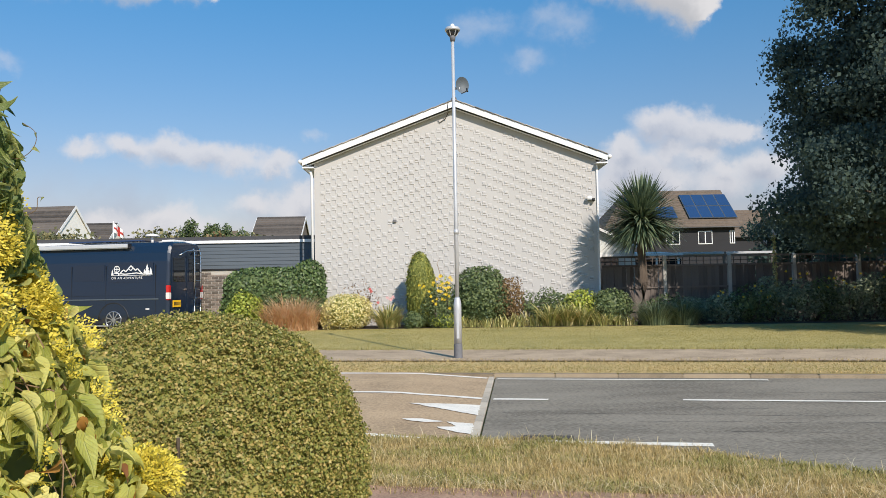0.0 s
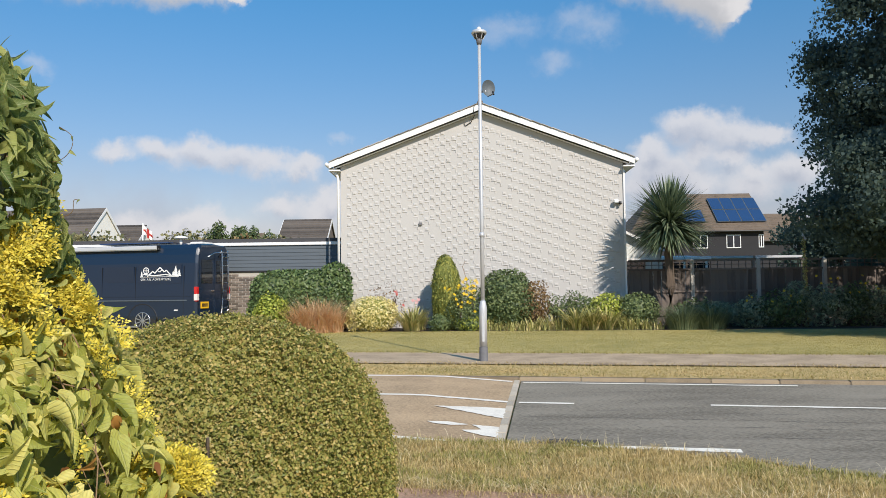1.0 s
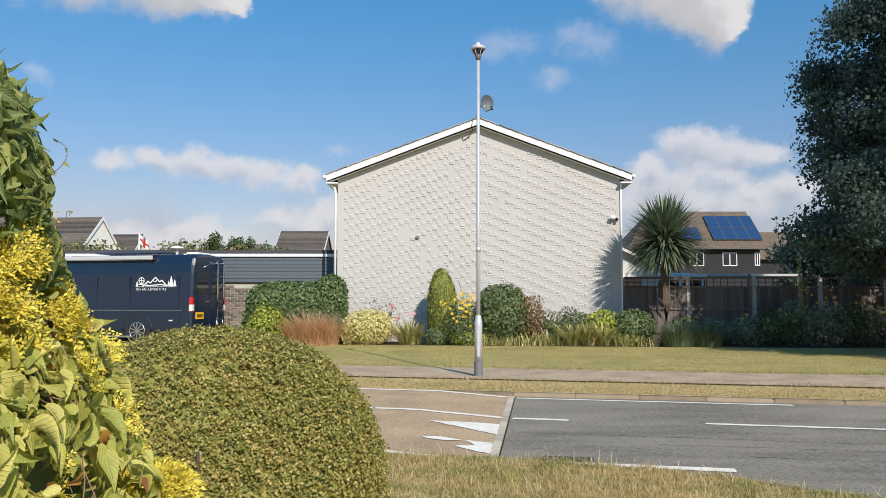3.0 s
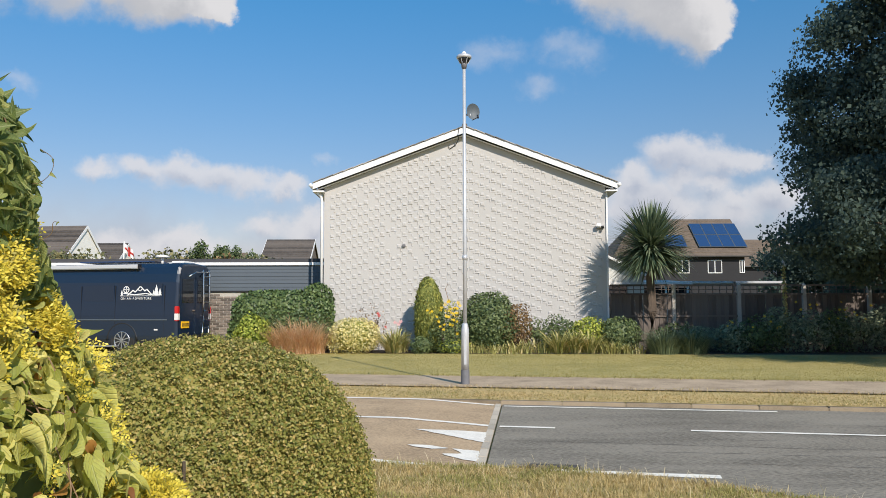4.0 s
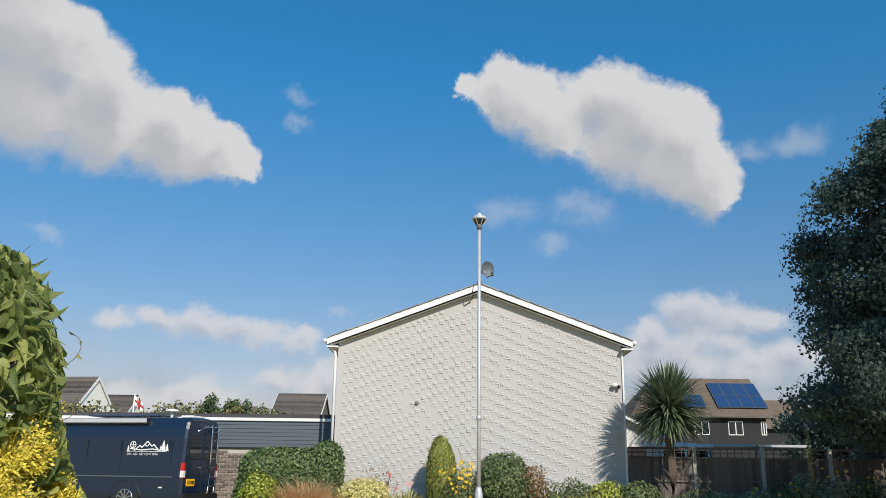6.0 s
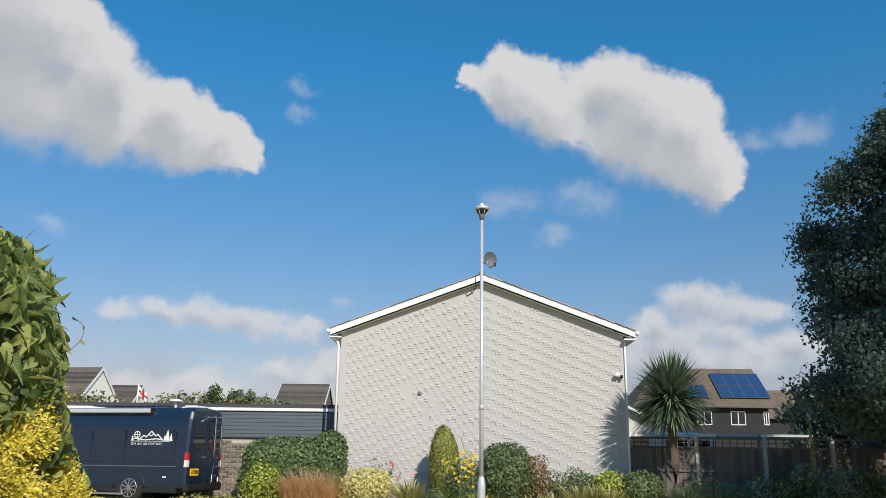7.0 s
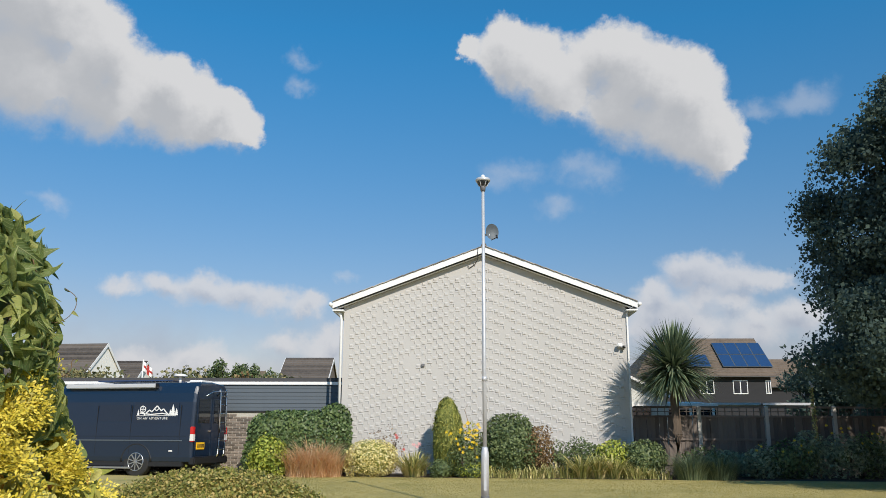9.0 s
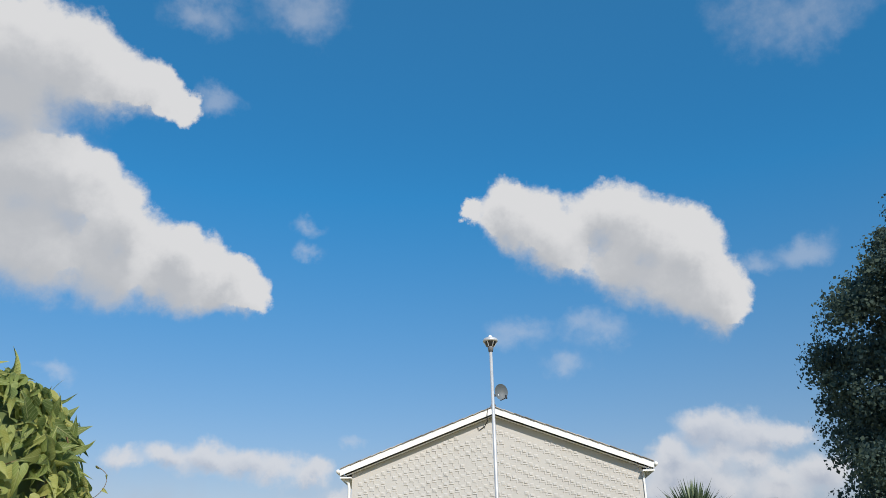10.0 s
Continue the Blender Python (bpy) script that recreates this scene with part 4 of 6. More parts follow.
# ---- shrubs ----
def shrub(name, label, centre, radii, mat, n, size, shape="diamond", seed=1, power=2.2, core_mat=None, lump=0.2, droop=None, wide=1.0, group="", shell=0.35, category="shrub"):
    inside = 0.72 if shell < 0.5 else 0.42
    """A shrub: stems, a dark inside and a coat of leaves. centre: its base; radii: half-widths and height."""
    rng = np.random.default_rng(seed)
    x, y, z = centre
    rx, ry, h = radii
    t = thing(name, label, category, (x, y, z), 0, group)
    stems = Geo()
    r2 = random.Random(seed)
    for i in range(5):
        a = r2.uniform(0, 6.28)
        stems.tube([(0.05 * math.cos(a), 0.05 * math.sin(a), -0.05), (rx * 0.35 * math.cos(a), ry * 0.35 * math.sin(a), h * 0.4), (rx * 0.5 * math.cos(a), ry * 0.5 * math.sin(a), h * 0.7)], [0.03, 0.02, 0.01], 6)
    part("stem_base", stems, BARK, t, kind="stuff")
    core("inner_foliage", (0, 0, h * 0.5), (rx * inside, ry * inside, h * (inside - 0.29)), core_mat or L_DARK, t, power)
    P, N = crown_points(n, (0, 0, h * 0.5), (rx, ry, h * 0.5), rng, power, shell, 12, lump)
    P[:, 2] = np.maximum(P[:, 2], 0.02)
    leaves("foliage", P, N, size, mat, t, shape, rng, droop, wide)
    return t


def near_hedge():
    rng = np.random.default_rng(11)
    c, r = (-0.915, 3.72, 0.63), (0.645, 0.62, 0.645)
    t = thing("clipped_hedge", "rounded clipped hedge of small yellowish green leaves", "hedge", (c[0], c[1], 0.08))
    stems = Geo()
    r2 = random.Random(5)
    for i in range(14):
        a = r2.uniform(0, 6.28)
        q = r2.uniform(0.1, 0.5)
        stems.tube([(q * math.cos(a) * 0.6, q * math.sin(a) * 0.6, -0.05), (q * math.cos(a), q * math.sin(a), 0.4), (q * 1.2 * math.cos(a), q * 1.2 * math.sin(a), 0.85)], [0.016, 0.011, 0.005], 6)
    part("stem_base", stems, BARK, t, kind="stuff")
    core("inner_foliage", (0, 0, c[2] - 0.08), tuple(q * 0.955 for q in r), L_HEDGE, t, 2.1, 24)
    # short clipped sprigs, each with leaves set along it
    P, N = crown_points(72000, (0, 0, c[2] - 0.08), tuple(q - 0.018 for q in r), rng, 2.1, 0.06, 30, 0.05)
    keep = P[:, 2] > 0
    P, N = P[keep], N[keep]
    way = N + rng.normal(size=N.shape) * 0.38 + np.array([[0, 0, 0.35]])
    way /= np.linalg.norm(way, axis=1, keepdims=True)
    reach = rng.uniform(0.012, 0.034, len(P)) * (1 + 0.5 * np.sin(P[:, 0] * 47 + 3 * np.sin(P[:, 2] * 31)) * np.sin(P[:, 1] * 39 + P[:, 2] * 23))
    Q = np.concatenate([P + way * (reach * k / 8)[:, None] + rng.normal(size=P.shape) * 0.0022 for k in range(9)])
    M = np.concatenate([way * (0.15 + 0.09 * k) + N * 0.3 for k in range(9)])
    leaves("foliage", Q, M, 0.0112, L_HEDGE, t, "diamond", rng, None, 1.25, tilt=0.75)


near_hedge()


def climber():
    """A golden conifer overgrown by bindweed."""
    rng = np.random.default_rng(21)
    base = (-1.02, 2.25, 0.05)
    t = thing("golden_conifer", "golden conifer shrub with bright yellow feathery sprays", "shrub", base)
    trunk = Geo()
    trunk.tube([(0, 0, -0.05), (0.02, 0.02, 0.6), (-0.05, 0, 1.2), (-0.12, 0, 1.7)], [0.05, 0.04, 0.03, 0.012], 8)
    r2 = random.Random(8)
    for i in range(40):
        a, z = r2.uniform(0, 6.28), r2.uniform(0.2, 1.5)
        q = 0.34 * (1 - z / 2.4)
        trunk.tube([(0, 0, z - 0.1), (q * 0.6 * math.cos(a), q * 0.6 * math.sin(a), z), (q * math.cos(a), q * math.sin(a), z + 0.06)], [0.010, 0.006, 0.003], 5)
    part("branches", trunk, TWIG, t)
    shape = [(0.0, 0.38), (0.5, 0.42), (0.956, 0.385), (1.157, 0.325), (1.26, 0.275), (1.33, 0.235), (1.42, 0.215), (1.5, 0.218), (1.6, 0.215), (1.70, 0.185), (1.77, 0.145), (1.815, 0.09), (1.84, 0.02)]

    def body(z):
        return float(np.interp(z, [k[0] for k in shape], [k[1] for k in shape]))

    # closed dark green shell that fills the gaps between sprays and leaves
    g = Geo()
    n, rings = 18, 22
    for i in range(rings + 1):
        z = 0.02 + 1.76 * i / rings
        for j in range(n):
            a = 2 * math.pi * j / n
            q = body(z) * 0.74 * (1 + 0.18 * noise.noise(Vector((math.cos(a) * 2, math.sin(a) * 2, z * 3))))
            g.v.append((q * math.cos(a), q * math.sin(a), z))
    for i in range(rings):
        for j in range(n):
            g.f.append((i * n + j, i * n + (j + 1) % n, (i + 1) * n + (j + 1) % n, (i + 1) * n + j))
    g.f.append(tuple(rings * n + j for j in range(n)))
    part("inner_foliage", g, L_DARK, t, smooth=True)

    def skin(m, z0, z1, out, wave, seed):
        r = np.random.default_rng(seed)
        z = r.uniform(z0, z1, m)
        a = r.uniform(0, 2 * np.pi, m)
        q = np.array([body(k) for k in z])
        q = q * (1 + 0.16 * np.sin(a * 3 + z * 5 + wave) * np.sin(z * 7 + wave)) * (out - 0.22 * r.uniform(0, 1, m) ** 2)
        P = np.stack([q * np.cos(a), q * np.sin(a), z], 1)
        N = np.stack([np.cos(a), np.sin(a), np.full(m, 0.25)], 1)
        return P, N, a, z

    # yellow sprays in clumps
    gold = [(0.20, -0.13, 1.30, 0.06), (0.16, -0.17, 1.35, 0.055), (0.23, -0.08, 1.32, 0.045), (0.215, -0.03, 1.385, 0.035), (0.20, -0.02, 1.43, 0.025), (0.225, 0.09, 1.31, 0.04), (0.24, 0.08, 1.26, 0.04),
            (0.08, -0.22, 1.36, 0.055), (0.10, -0.24, 1.28, 0.05), (0.22, -0.12, 1.22, 0.04), (0.353, -0.12, 1.035, 0.045), (0.335, -0.16, 1.07, 0.035), (0.345, -0.07, 1.10, 0.03), (0.30, -0.20, 0.98, 0.035)]

    def golden(P):
        x, y, z = P[:, 0], P[:, 1], P[:, 2]
        wob = 0.02 * np.sin(x * 61 + z * 23) * np.sin(z * 53)
        return np.min([np.sqrt((x - gx) ** 2 + (y - gy) ** 2 + (z - gz) ** 2) - gr for gx, gy, gz, gr in gold], axis=0) + wob

    P, N, a, z = skin(16000, 0.02, 1.5, 1.09, 0.0, 5)
    near = golden(P)
    want = (near < 0) | (rng.uniform(0, 1, len(P)) < 0.035)
    P, N = P[want], N[want]
    # a low side tuft that stands clear of the climber
    P2, N2 = crown_points(300, (0.42, 0.16, 0.935), (0.055, 0.055, 0.03), rng, 2.0, 0.5, 6, 0.2, -0.3)
    P, N = np.concatenate([P, P2]), np.concatenate([N, N2])
    P, W, N = fans(P, N + np.array([[0, 0, 0.5]]), rng, 5, 11, 0.042)
    leaflets("golden_spray", P, W, N, 0.0098, L_GOLD, t, rng)
    P2, N2 = crown_points(600, (0.41, 0.17, 0.84), (0.055, 0.06, 0.09), rng, 2.0, 0.6, 6, 0.2)
    P, W, N = fans(P2, N2 + np.array([[0, 0, -0.2]]), rng, 4, 8, 0.04)
    leaflets("dead_spray", P, W, N, 0.008, L_RUST, t, rng)
    part("side_branch", Geo().tube([(0.1, 0.05, 0.2), (0.3, 0.14, 0.5), (0.42, 0.17, 0.90)], [0.012, 0.009, 0.005], 6), TWIG, t)
    b = thing("bindweed", "bindweed climber with heart-shaped green leaves over the conifer", "climber", base)
    vines = Geo()
    for i in range(30):
        a0, z0 = r2.uniform(0, 6.28), r2.uniform(0.0, 0.8)
        pts = []
        for k in range(9):
            zz = min(1.72, z0 + k * 0.13)
            aa = a0 + 0.22 * k * r2.choice((-1, 1)) * 0.5
            q = body(zz) * 1.0
            pts.append((q * math.cos(aa), q * math.sin(aa), zz))
        vines.tube(pts, 0.0013, 5)
    part("stem_tangle", vines, TWIG, b, kind="stuff")
    P, N, a, z = skin(9500, 0.05, 1.81, 1.13, 2.0, 9)
    keep = (golden(P) > 0.0) | (rng.uniform(0, 1, len(P)) < 0.12)
    P, N = P[keep], N[keep]
    # leaves above a wavy height take the darker green
    high = P[:, 2] + 0.10 * np.sin(P[:, 0] * 40 + P[:, 2] * 17) > 1.35
    leaves("foliage", P[~high], N[~high], 0.045, L_BIND, b, "heart", rng, 1.0, 0.66, tilt=0.95, vary=0.6, curl=0.7)
    leaves("upper_foliage", P[high], N[high], 0.038, L_BIND_DARK, b, "heart", rng, 1.0, 0.66, "darker green upper leaves", tilt=0.95, vary=0.65, curl=0.7)
    P, N, a, z = skin(1000, 0.05, 1.27, 1.15, 2.0, 10)
    P, N = P[golden(P) > 0.0], N[golden(P) > 0.0]
    leaves("broad_foliage", P, N, 0.070, L_BIND, b, "heart", rng, 0.6, 0.66, tilt=0.5, vary=0.4, curl=0.55)
    P, N, a, z = skin(900, 0.1, 1.3, 1.10, 2.0, 19)
    leaves("withered_foliage", P, N, 0.03, L_BROWN, b, "heart", rng, 0.6, 0.8, "brown and orange withered leaves", tilt=0.8, curl=0.6)
    loops = Geo()

    def smooth_line(ctrl, n=7):
        ctrl = [Vector(p) for p in ctrl]
        ctrl = [ctrl[0]] + ctrl + [ctrl[-1]]
        out = []
        for i in range(1, len(ctrl) - 2):
            p0, p1, p2, p3 = ctrl[i - 1:i + 3]
            for k in range(n):
                t_ = k / n
                out.append(0.5 * (2 * p1 + (p2 - p0) * t_ + (2 * p0 - 5 * p1 + 4 * p2 - p3) * t_ ** 2 + (3 * p1 - p0 - 3 * p2 + p3) * t_ ** 3))
        return out + [ctrl[-1]]

    for ctrl in ([(0.12, 0.1, 1.49), (0.16, 0.11, 1.465), (0.20, 0.12, 1.46), (0.235, 0.13, 1.475), (0.24, 0.13, 1.50), (0.252, 0.13, 1.50)],
                 [(0.17, 0.08, 1.58), (0.215, 0.1, 1.575), (0.245, 0.1, 1.595), (0.25, 0.1, 1.625), (0.225, 0.1, 1.645)]):
        loops.tube(smooth_line(ctrl), 0.0007, 5)
    ends = np.array([(0.252, 0.13, 1.50), (0.22, 0.13, 1.468), (0.225, 0.1, 1.645), (0.245, 0.1, 1.595), (0.25, 0.1, 1.625)])
    leaves("tendril_leaf", ends, np.tile([[0.4, -0.8, 0.3]], (5, 1)), 0.012, L_BIND_DARK, b, "heart", rng, 0.5, 0.6, kind="stuff", curl=0.4)
    part("tendril_growth", loops, L_RUST, b, kind="stuff")


climber()


# ---- the big tree ----
def big_tree(name, at, h, r, seed, n, label):
    rng = np.random.default_rng(seed)
    r2 = random.Random(seed)
    t = thing(name, label, "tree", at)
    mid_z, half = h * 0.42, h * 0.58

    def reach(z):
        """How far the crown spreads at each height."""
        return float(np.interp(z / h, (0.08, 0.167, 0.214, 0.27, 0.357, 0.405, 0.45, 0.50, 0.58, 0.694, 0.765, 0.857, 1.0),
                               (0.75, 0.93, 1.04, 1.06, 0.96, 0.87, 0.92, 0.95, 0.92, 0.79, 0.64, 0.43, 0.1))) * r
    g = Geo()
    g.tube([(0, 0, -0.2), (0.05, 0, 1.0), (-0.05, 0.1, 3), (0.1, 0, 6), (0, 0, h * 0.85)], [0.40, 0.30, 0.24, 0.16, 0.03], 12)
    part("trunk", g, BARK, t, smooth=True)
    centres = []
    for i in range(90):
        z = r2.uniform(2.0, h * 0.95)
        a = r2.uniform(0, 6.28)
        k = reach(z) * r2.uniform(0.78, 1.0)
        e = Vector((k * math.cos(a), k * math.sin(a), z))
        z0 = max(1.6, z - 0.35 * k)
        mid = Vector((0.5 * e.x, 0.5 * e.y, 0.5 * (z + z0) + 0.25))
        limb = Geo().tube([(0, 0, z0), mid, e], [0.085, 0.045, 0.012], 6)
        part("limb", limb, BARK, t, smooth=True)
        centres += [(e, r2.uniform(0.6, 1.0)), (mid.lerp(e, 0.5), r2.uniform(0.6, 1.1))]
    for i in range(380):
        z, a = r2.uniform(2.2, h * 0.97), r2.uniform(0, 6.28)
        q = reach(z) * math.sqrt(r2.uniform(0.22, 0.94))
        centres.append((Vector((q * math.cos(a), q * math.sin(a), z)), r2.uniform(0.55, 1.1)))
    m = n // len(centres)
    pts, nor = [], []
    for p, s in centres:
        d = np.clip(rng.normal(size=(m, 3)), -1.5, 1.5) * np.array([[0.46, 0.46, 0.30]]) * s
        out = Vector((p.x, p.y, (p.z - mid_z) * 0.6)).normalized()
        pts.append(np.array(p)[None] + d + rng.normal(size=(1, 3)) * 0.1)
        nor.append(d + np.array(out)[None] * 0.5 * s)
    for i in range(420):        # single sprigs that break the outline
        p, s = r2.choice(centres)
        out = (Vector((p.x, p.y, p.z - mid_z)).normalized() + Vector((r2.gauss(0, 0.4), r2.gauss(0, 0.4), r2.gauss(0, 0.4)))).normalized()
        k = rng.uniform(0.1, 0.7, 34)[:, None]
        pts.append(np.array(p)[None] + np.array(out)[None] * k * s + rng.normal(size=(34, 3)) * 0.05)
        nor.append(rng.normal(size=(34, 3)) + np.array(out)[None])
    leaves("crown", np.concatenate(pts), np.concatenate(nor), 0.105, L_TREE, t, "diamond", rng, None, 1.35, tilt=0.8)
    return t


big_tree("tree", (14.05, 20.3, 0.2), 12.6, 5.65, 3, 310000, "tall dark broadleaf tree with a dense drooping crown")



# ---- planting along the wall ----
def strap_clump(name, label, at, n, spread, height, width, mat, seed, lean=0.5, bend=0.7, category="plant", loose=False):
    rng = np.random.default_rng(seed)
    t = thing(name, label, category, at)
    a, q = rng.uniform(0, 2 * np.pi, n), np.sqrt(rng.uniform(0, 1, n))
    d = np.stack([np.cos(a), np.sin(a), np.zeros(n)], 1)
    P = d * (q[:, None] * np.array([[spread[0], spread[1], 0]]))
    blades("foliage", P, height * (1 - 0.4 * q ** 2), width, mat, t, rng, lean, bend, out=None if loose else d)
    return t


def scatter(name, P, size, mat, parent, label="", seed=1):
    """Flowers: each a small five-petalled head."""
    rng = np.random.default_rng(seed)
    for p in P:
        g = Geo()
        tip = Vector((rng.normal() * 0.4, -1, 0.5 + rng.normal() * 0.3)).to_track_quat("Z", "Y").to_matrix().to_4x4()
        for k in range(6):
            a = k * math.pi / 3
            v = [(0, 0, 0), (0.55 * math.cos(a - 0.4), 0.55 * math.sin(a - 0.4), 0.12), (math.cos(a), math.sin(a), 0.2), (0.55 * math.cos(a + 0.4), 0.55 * math.sin(a + 0.4), 0.12)]
            g.add([Vector(p) + tip @ (Vector(q) * size) for q in v], [(0, 1, 2), (0, 2, 3)])
        part(name, g, mat, parent, label)


def planting():
    z = GZ - 0.02
    t = thing("laurel_hedge", "dense dark green clipped laurel hedge before the garage", "hedge", (-4.95, 25.2, z))
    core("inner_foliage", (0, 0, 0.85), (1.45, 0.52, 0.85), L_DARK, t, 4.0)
    rng = np.random.default_rng(31)
    P, N = crown_points(11000, (0, 0, 0.9), (1.52, 0.6, 0.90), rng, 4.0, 0.2, 26, 0.10)
    P2, N2 = crown_points(3000, (1.02, 0, 1.3), (0.5, 0.5, 0.75), rng, 2.2, 0.3, 12, 0.2)
    P, N = np.concatenate([P, P2]), np.concatenate([N, N2])
    k = P[:, 2] > 0
    leaves("foliage", P[k], N[k], 0.095, L_LAUREL, t, "diamond", rng, None, 1.1)
    stems = Geo()
    for i in range(7):
        stems.tube([(-1.2 + i * 0.4, 0, -0.05), (-1.2 + i * 0.4, 0.02, 0.6), (-1.15 + i * 0.4, 0, 1.2)], [0.03, 0.025, 0.01], 6)
    part("stem_base", stems, BARK, t, kind="stuff")
    shrub("lime_shrub", "lime green broad-leaved shrub beside the hedge", (-5.72, 24.35, z), (0.48, 0.42, 1.0), L_LIME, 1900, 0.10, "diamond", 3, 2.0, lump=0.35, shell=0.6)
    shrub("lime_shrub", "small lime green shrub beside the dry grass", (-5.32, 24.1, z), (0.22, 0.22, 0.5), L_LIME, 600, 0.08, "diamond", 33, 2.0, lump=0.35, shell=0.6)
    strap_clump("ornamental_grass", "dry reddish straw-coloured ornamental grass clump", (-4.32, 24.1, z), 1600, (0.76, 0.40), 1.18, 0.0075, L_STRAW, 5, 0.75, 0.75, loose=True)
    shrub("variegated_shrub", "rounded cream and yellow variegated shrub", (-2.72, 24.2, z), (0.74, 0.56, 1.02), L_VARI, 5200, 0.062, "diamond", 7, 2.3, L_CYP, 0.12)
    r = shrub("rose_bush", "thin rose bush with a few red blooms", (-2.35, 24.75, z), (0.55, 0.3, 1.35), L_RUST, 420, 0.06, "diamond", 8, 2.0, L_RUST, 0.4, shell=0.8)
    scatter("bloom", [(0.28, -0.3, 1.14), (0.31, -0.28, 1.08), (0.5, -0.3, 0.75)], 0.06, P_RED, r, "red bloom")
    strap_clump("daylily", "arching green and yellowing daylily clump", (-1.58, 24.2, z), 260, (0.24, 0.2), 0.86, 0.017, L_STRAP, 11, 0.75, 0.8)
    p = strap_clump("pink_flower_clump", "leafy clump with faded pink flower heads", (-1.5, 24.4, z), 120, (0.3, 0.2), 0.8, 0.014, L_STRAP, 12, 0.3, 0.3)
    scatter("flower", [(-0.06, -0.1, 0.88), (0.04, -0.12, 0.84), (0.10, -0.1, 0.90)], 0.07, P_PINK, p, "faded pink flower")
    # the upright cypress
    rng = np.random.default_rng(41)
    c = thing("cypress", "upright yellowish green cypress against the wall", "conifer", (-0.60, 24.32, z))
    part("trunk", Geo().tube([(0, 0, -0.05), (0, 0, 1.2), (0, 0, 2.0)], [0.05, 0.03, 0.01], 7), BARK, c)
    core("inner_foliage", (0, 0, 1.1), (0.34, 0.32, 1.0), L_CYP, c, 2.3)
    P, N = crown_points(9000, (0, 0, 1.12), (0.43, 0.40, 1.08), rng, 2.3, 0.2, 24, 0.14)
    q = np.clip((P[:, 2] - 1.1) / 1.05, 0, 1)
    P[:, :2] *= (1 - 0.35 * q ** 2)[:, None]
    leaves("foliage", P[P[:, 2] > 0], (N + np.array([[0, 0, -0.2]]))[P[:, 2] > 0], 0.11, L_CYP, c, "spray", rng, 0.35, 0.55, tilt=0.3)
    y = shrub("yellow_flower_shrub", "green shrub covered with bright yellow flowers", (-0.08, 23.98, z), (0.62, 0.4, 1.2), L_DARK, 2600, 0.06, "diamond", 14, 2.0, None, 0.3, shell=0.5)
    rr = random.Random(6)
    scatter("flower", [(rr.uniform(-0.55, 0.5), -0.36 + rr.uniform(-0.06, 0.05), rr.uniform(0.55, 1.3)) for i in range(24)], 0.055, P_YELLOW, y, "bright yellow flower", 4)
    y2 = shrub("tall_flower_stem", "tall leafy stems with yellow flower heads", (0.08, 24.45, z), (0.3, 0.24, 1.5), L_LIME, 520, 0.06, "diamond", 15, 2.0, None, 0.35, shell=0.8, category="plant")
    scatter("flower", [(rr.uniform(-0.22, 0.22), -0.2 + rr.uniform(-0.05, 0.05), rr.uniform(1.05, 1.52)) for i in range(12)], 0.07, P_YELLOW, y2, "bright yellow flower", 5)
    part("seed_stem", Geo().tube([(-0.05, 0, 0.2), (-0.1, 0, 1.5), (-0.2, 0, 1.85), (-0.12, 0, 2.0)], 0.008, 5), TWIG, y2)
    shrub("dome_shrub", "large rounded dark green shrub", (1.15, 24.35, z), (0.80, 0.6, 1.68), L_DARK, 7000, 0.085, "diamond", 16, 2.4, None, 0.14)
    shrub("rusty_shrub", "green shrub turning rusty brown", (1.88, 24.3, z), (0.50, 0.4, 1.35), L_RUST, 2400, 0.07, "diamond", 17, 2.1, None, 0.3, shell=0.5)
    shrub("thin_shrub", "loose grey-green shrub in the border", (2.55, 24.5, z), (0.45, 0.35, 1.05), L_DARK, 700, 0.07, "diamond", 18, 2.0, None, 0.4, shell=0.8)
    shrub("low_shrub", "low mixed green ground cover", (0.1, 23.95, z), (0.5, 0.28, 0.42), L_LIME, 900, 0.06, "diamond", 19, 2.0, None, 0.3)
    shrub("low_shrub", "low yellowing ground cover below the cypress", (-0.75, 23.95, z), (0.35, 0.25, 0.5), L_DARK, 900, 0.06, "diamond", 20, 2.0, None, 0.3)
    rr = random.Random(44)
    for i in range(15):
        x = 0.75 + i * 0.31
        if 2.85 < x < 4.0:
            continue
        strap_clump("iris_clump", "browning strap-leaved iris clump", (x, 23.95 - 0.08 * x + rr.uniform(-0.1, 0.12), z), 75, (0.34, 0.18), rr.uniform(0.38, 0.6), 0.013, L_STRAP, 200 + i, 0.55, 0.6, loose=True)
    for x, s in ((3.05, 25), (3.5, 125), (3.9, 26)):
        strap_clump("daylily", "arching bright green daylily clump", (x, 23.72, z), 200, (0.22, 0.18), 0.80, 0.018, L_STRAP, s, 0.7, 0.8)
    shrub("border_shrub", "dusky purple-green border shrub", (3.25, 24.6, z), (0.62, 0.4, 1.05), L_DARK, 1700, 0.08, "diamond", 29, 2.0, None, 0.35, shell=0.6)
    shrub("lime_shrub", "bright lime green shrub in the border", (4.0, 24.4, z), (0.55, 0.4, 0.98), L_LIME, 1900, 0.085, "diamond", 30, 2.0, None, 0.3, shell=0.5)
    shrub("dark_border_shrub", "dark green leafy border shrub", (4.85, 24.3, z), (0.62, 0.45, 1.0), L_DARK, 2600, 0.08, "diamond", 34, 2.2, None, 0.25)
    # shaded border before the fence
    rr = random.Random(17)
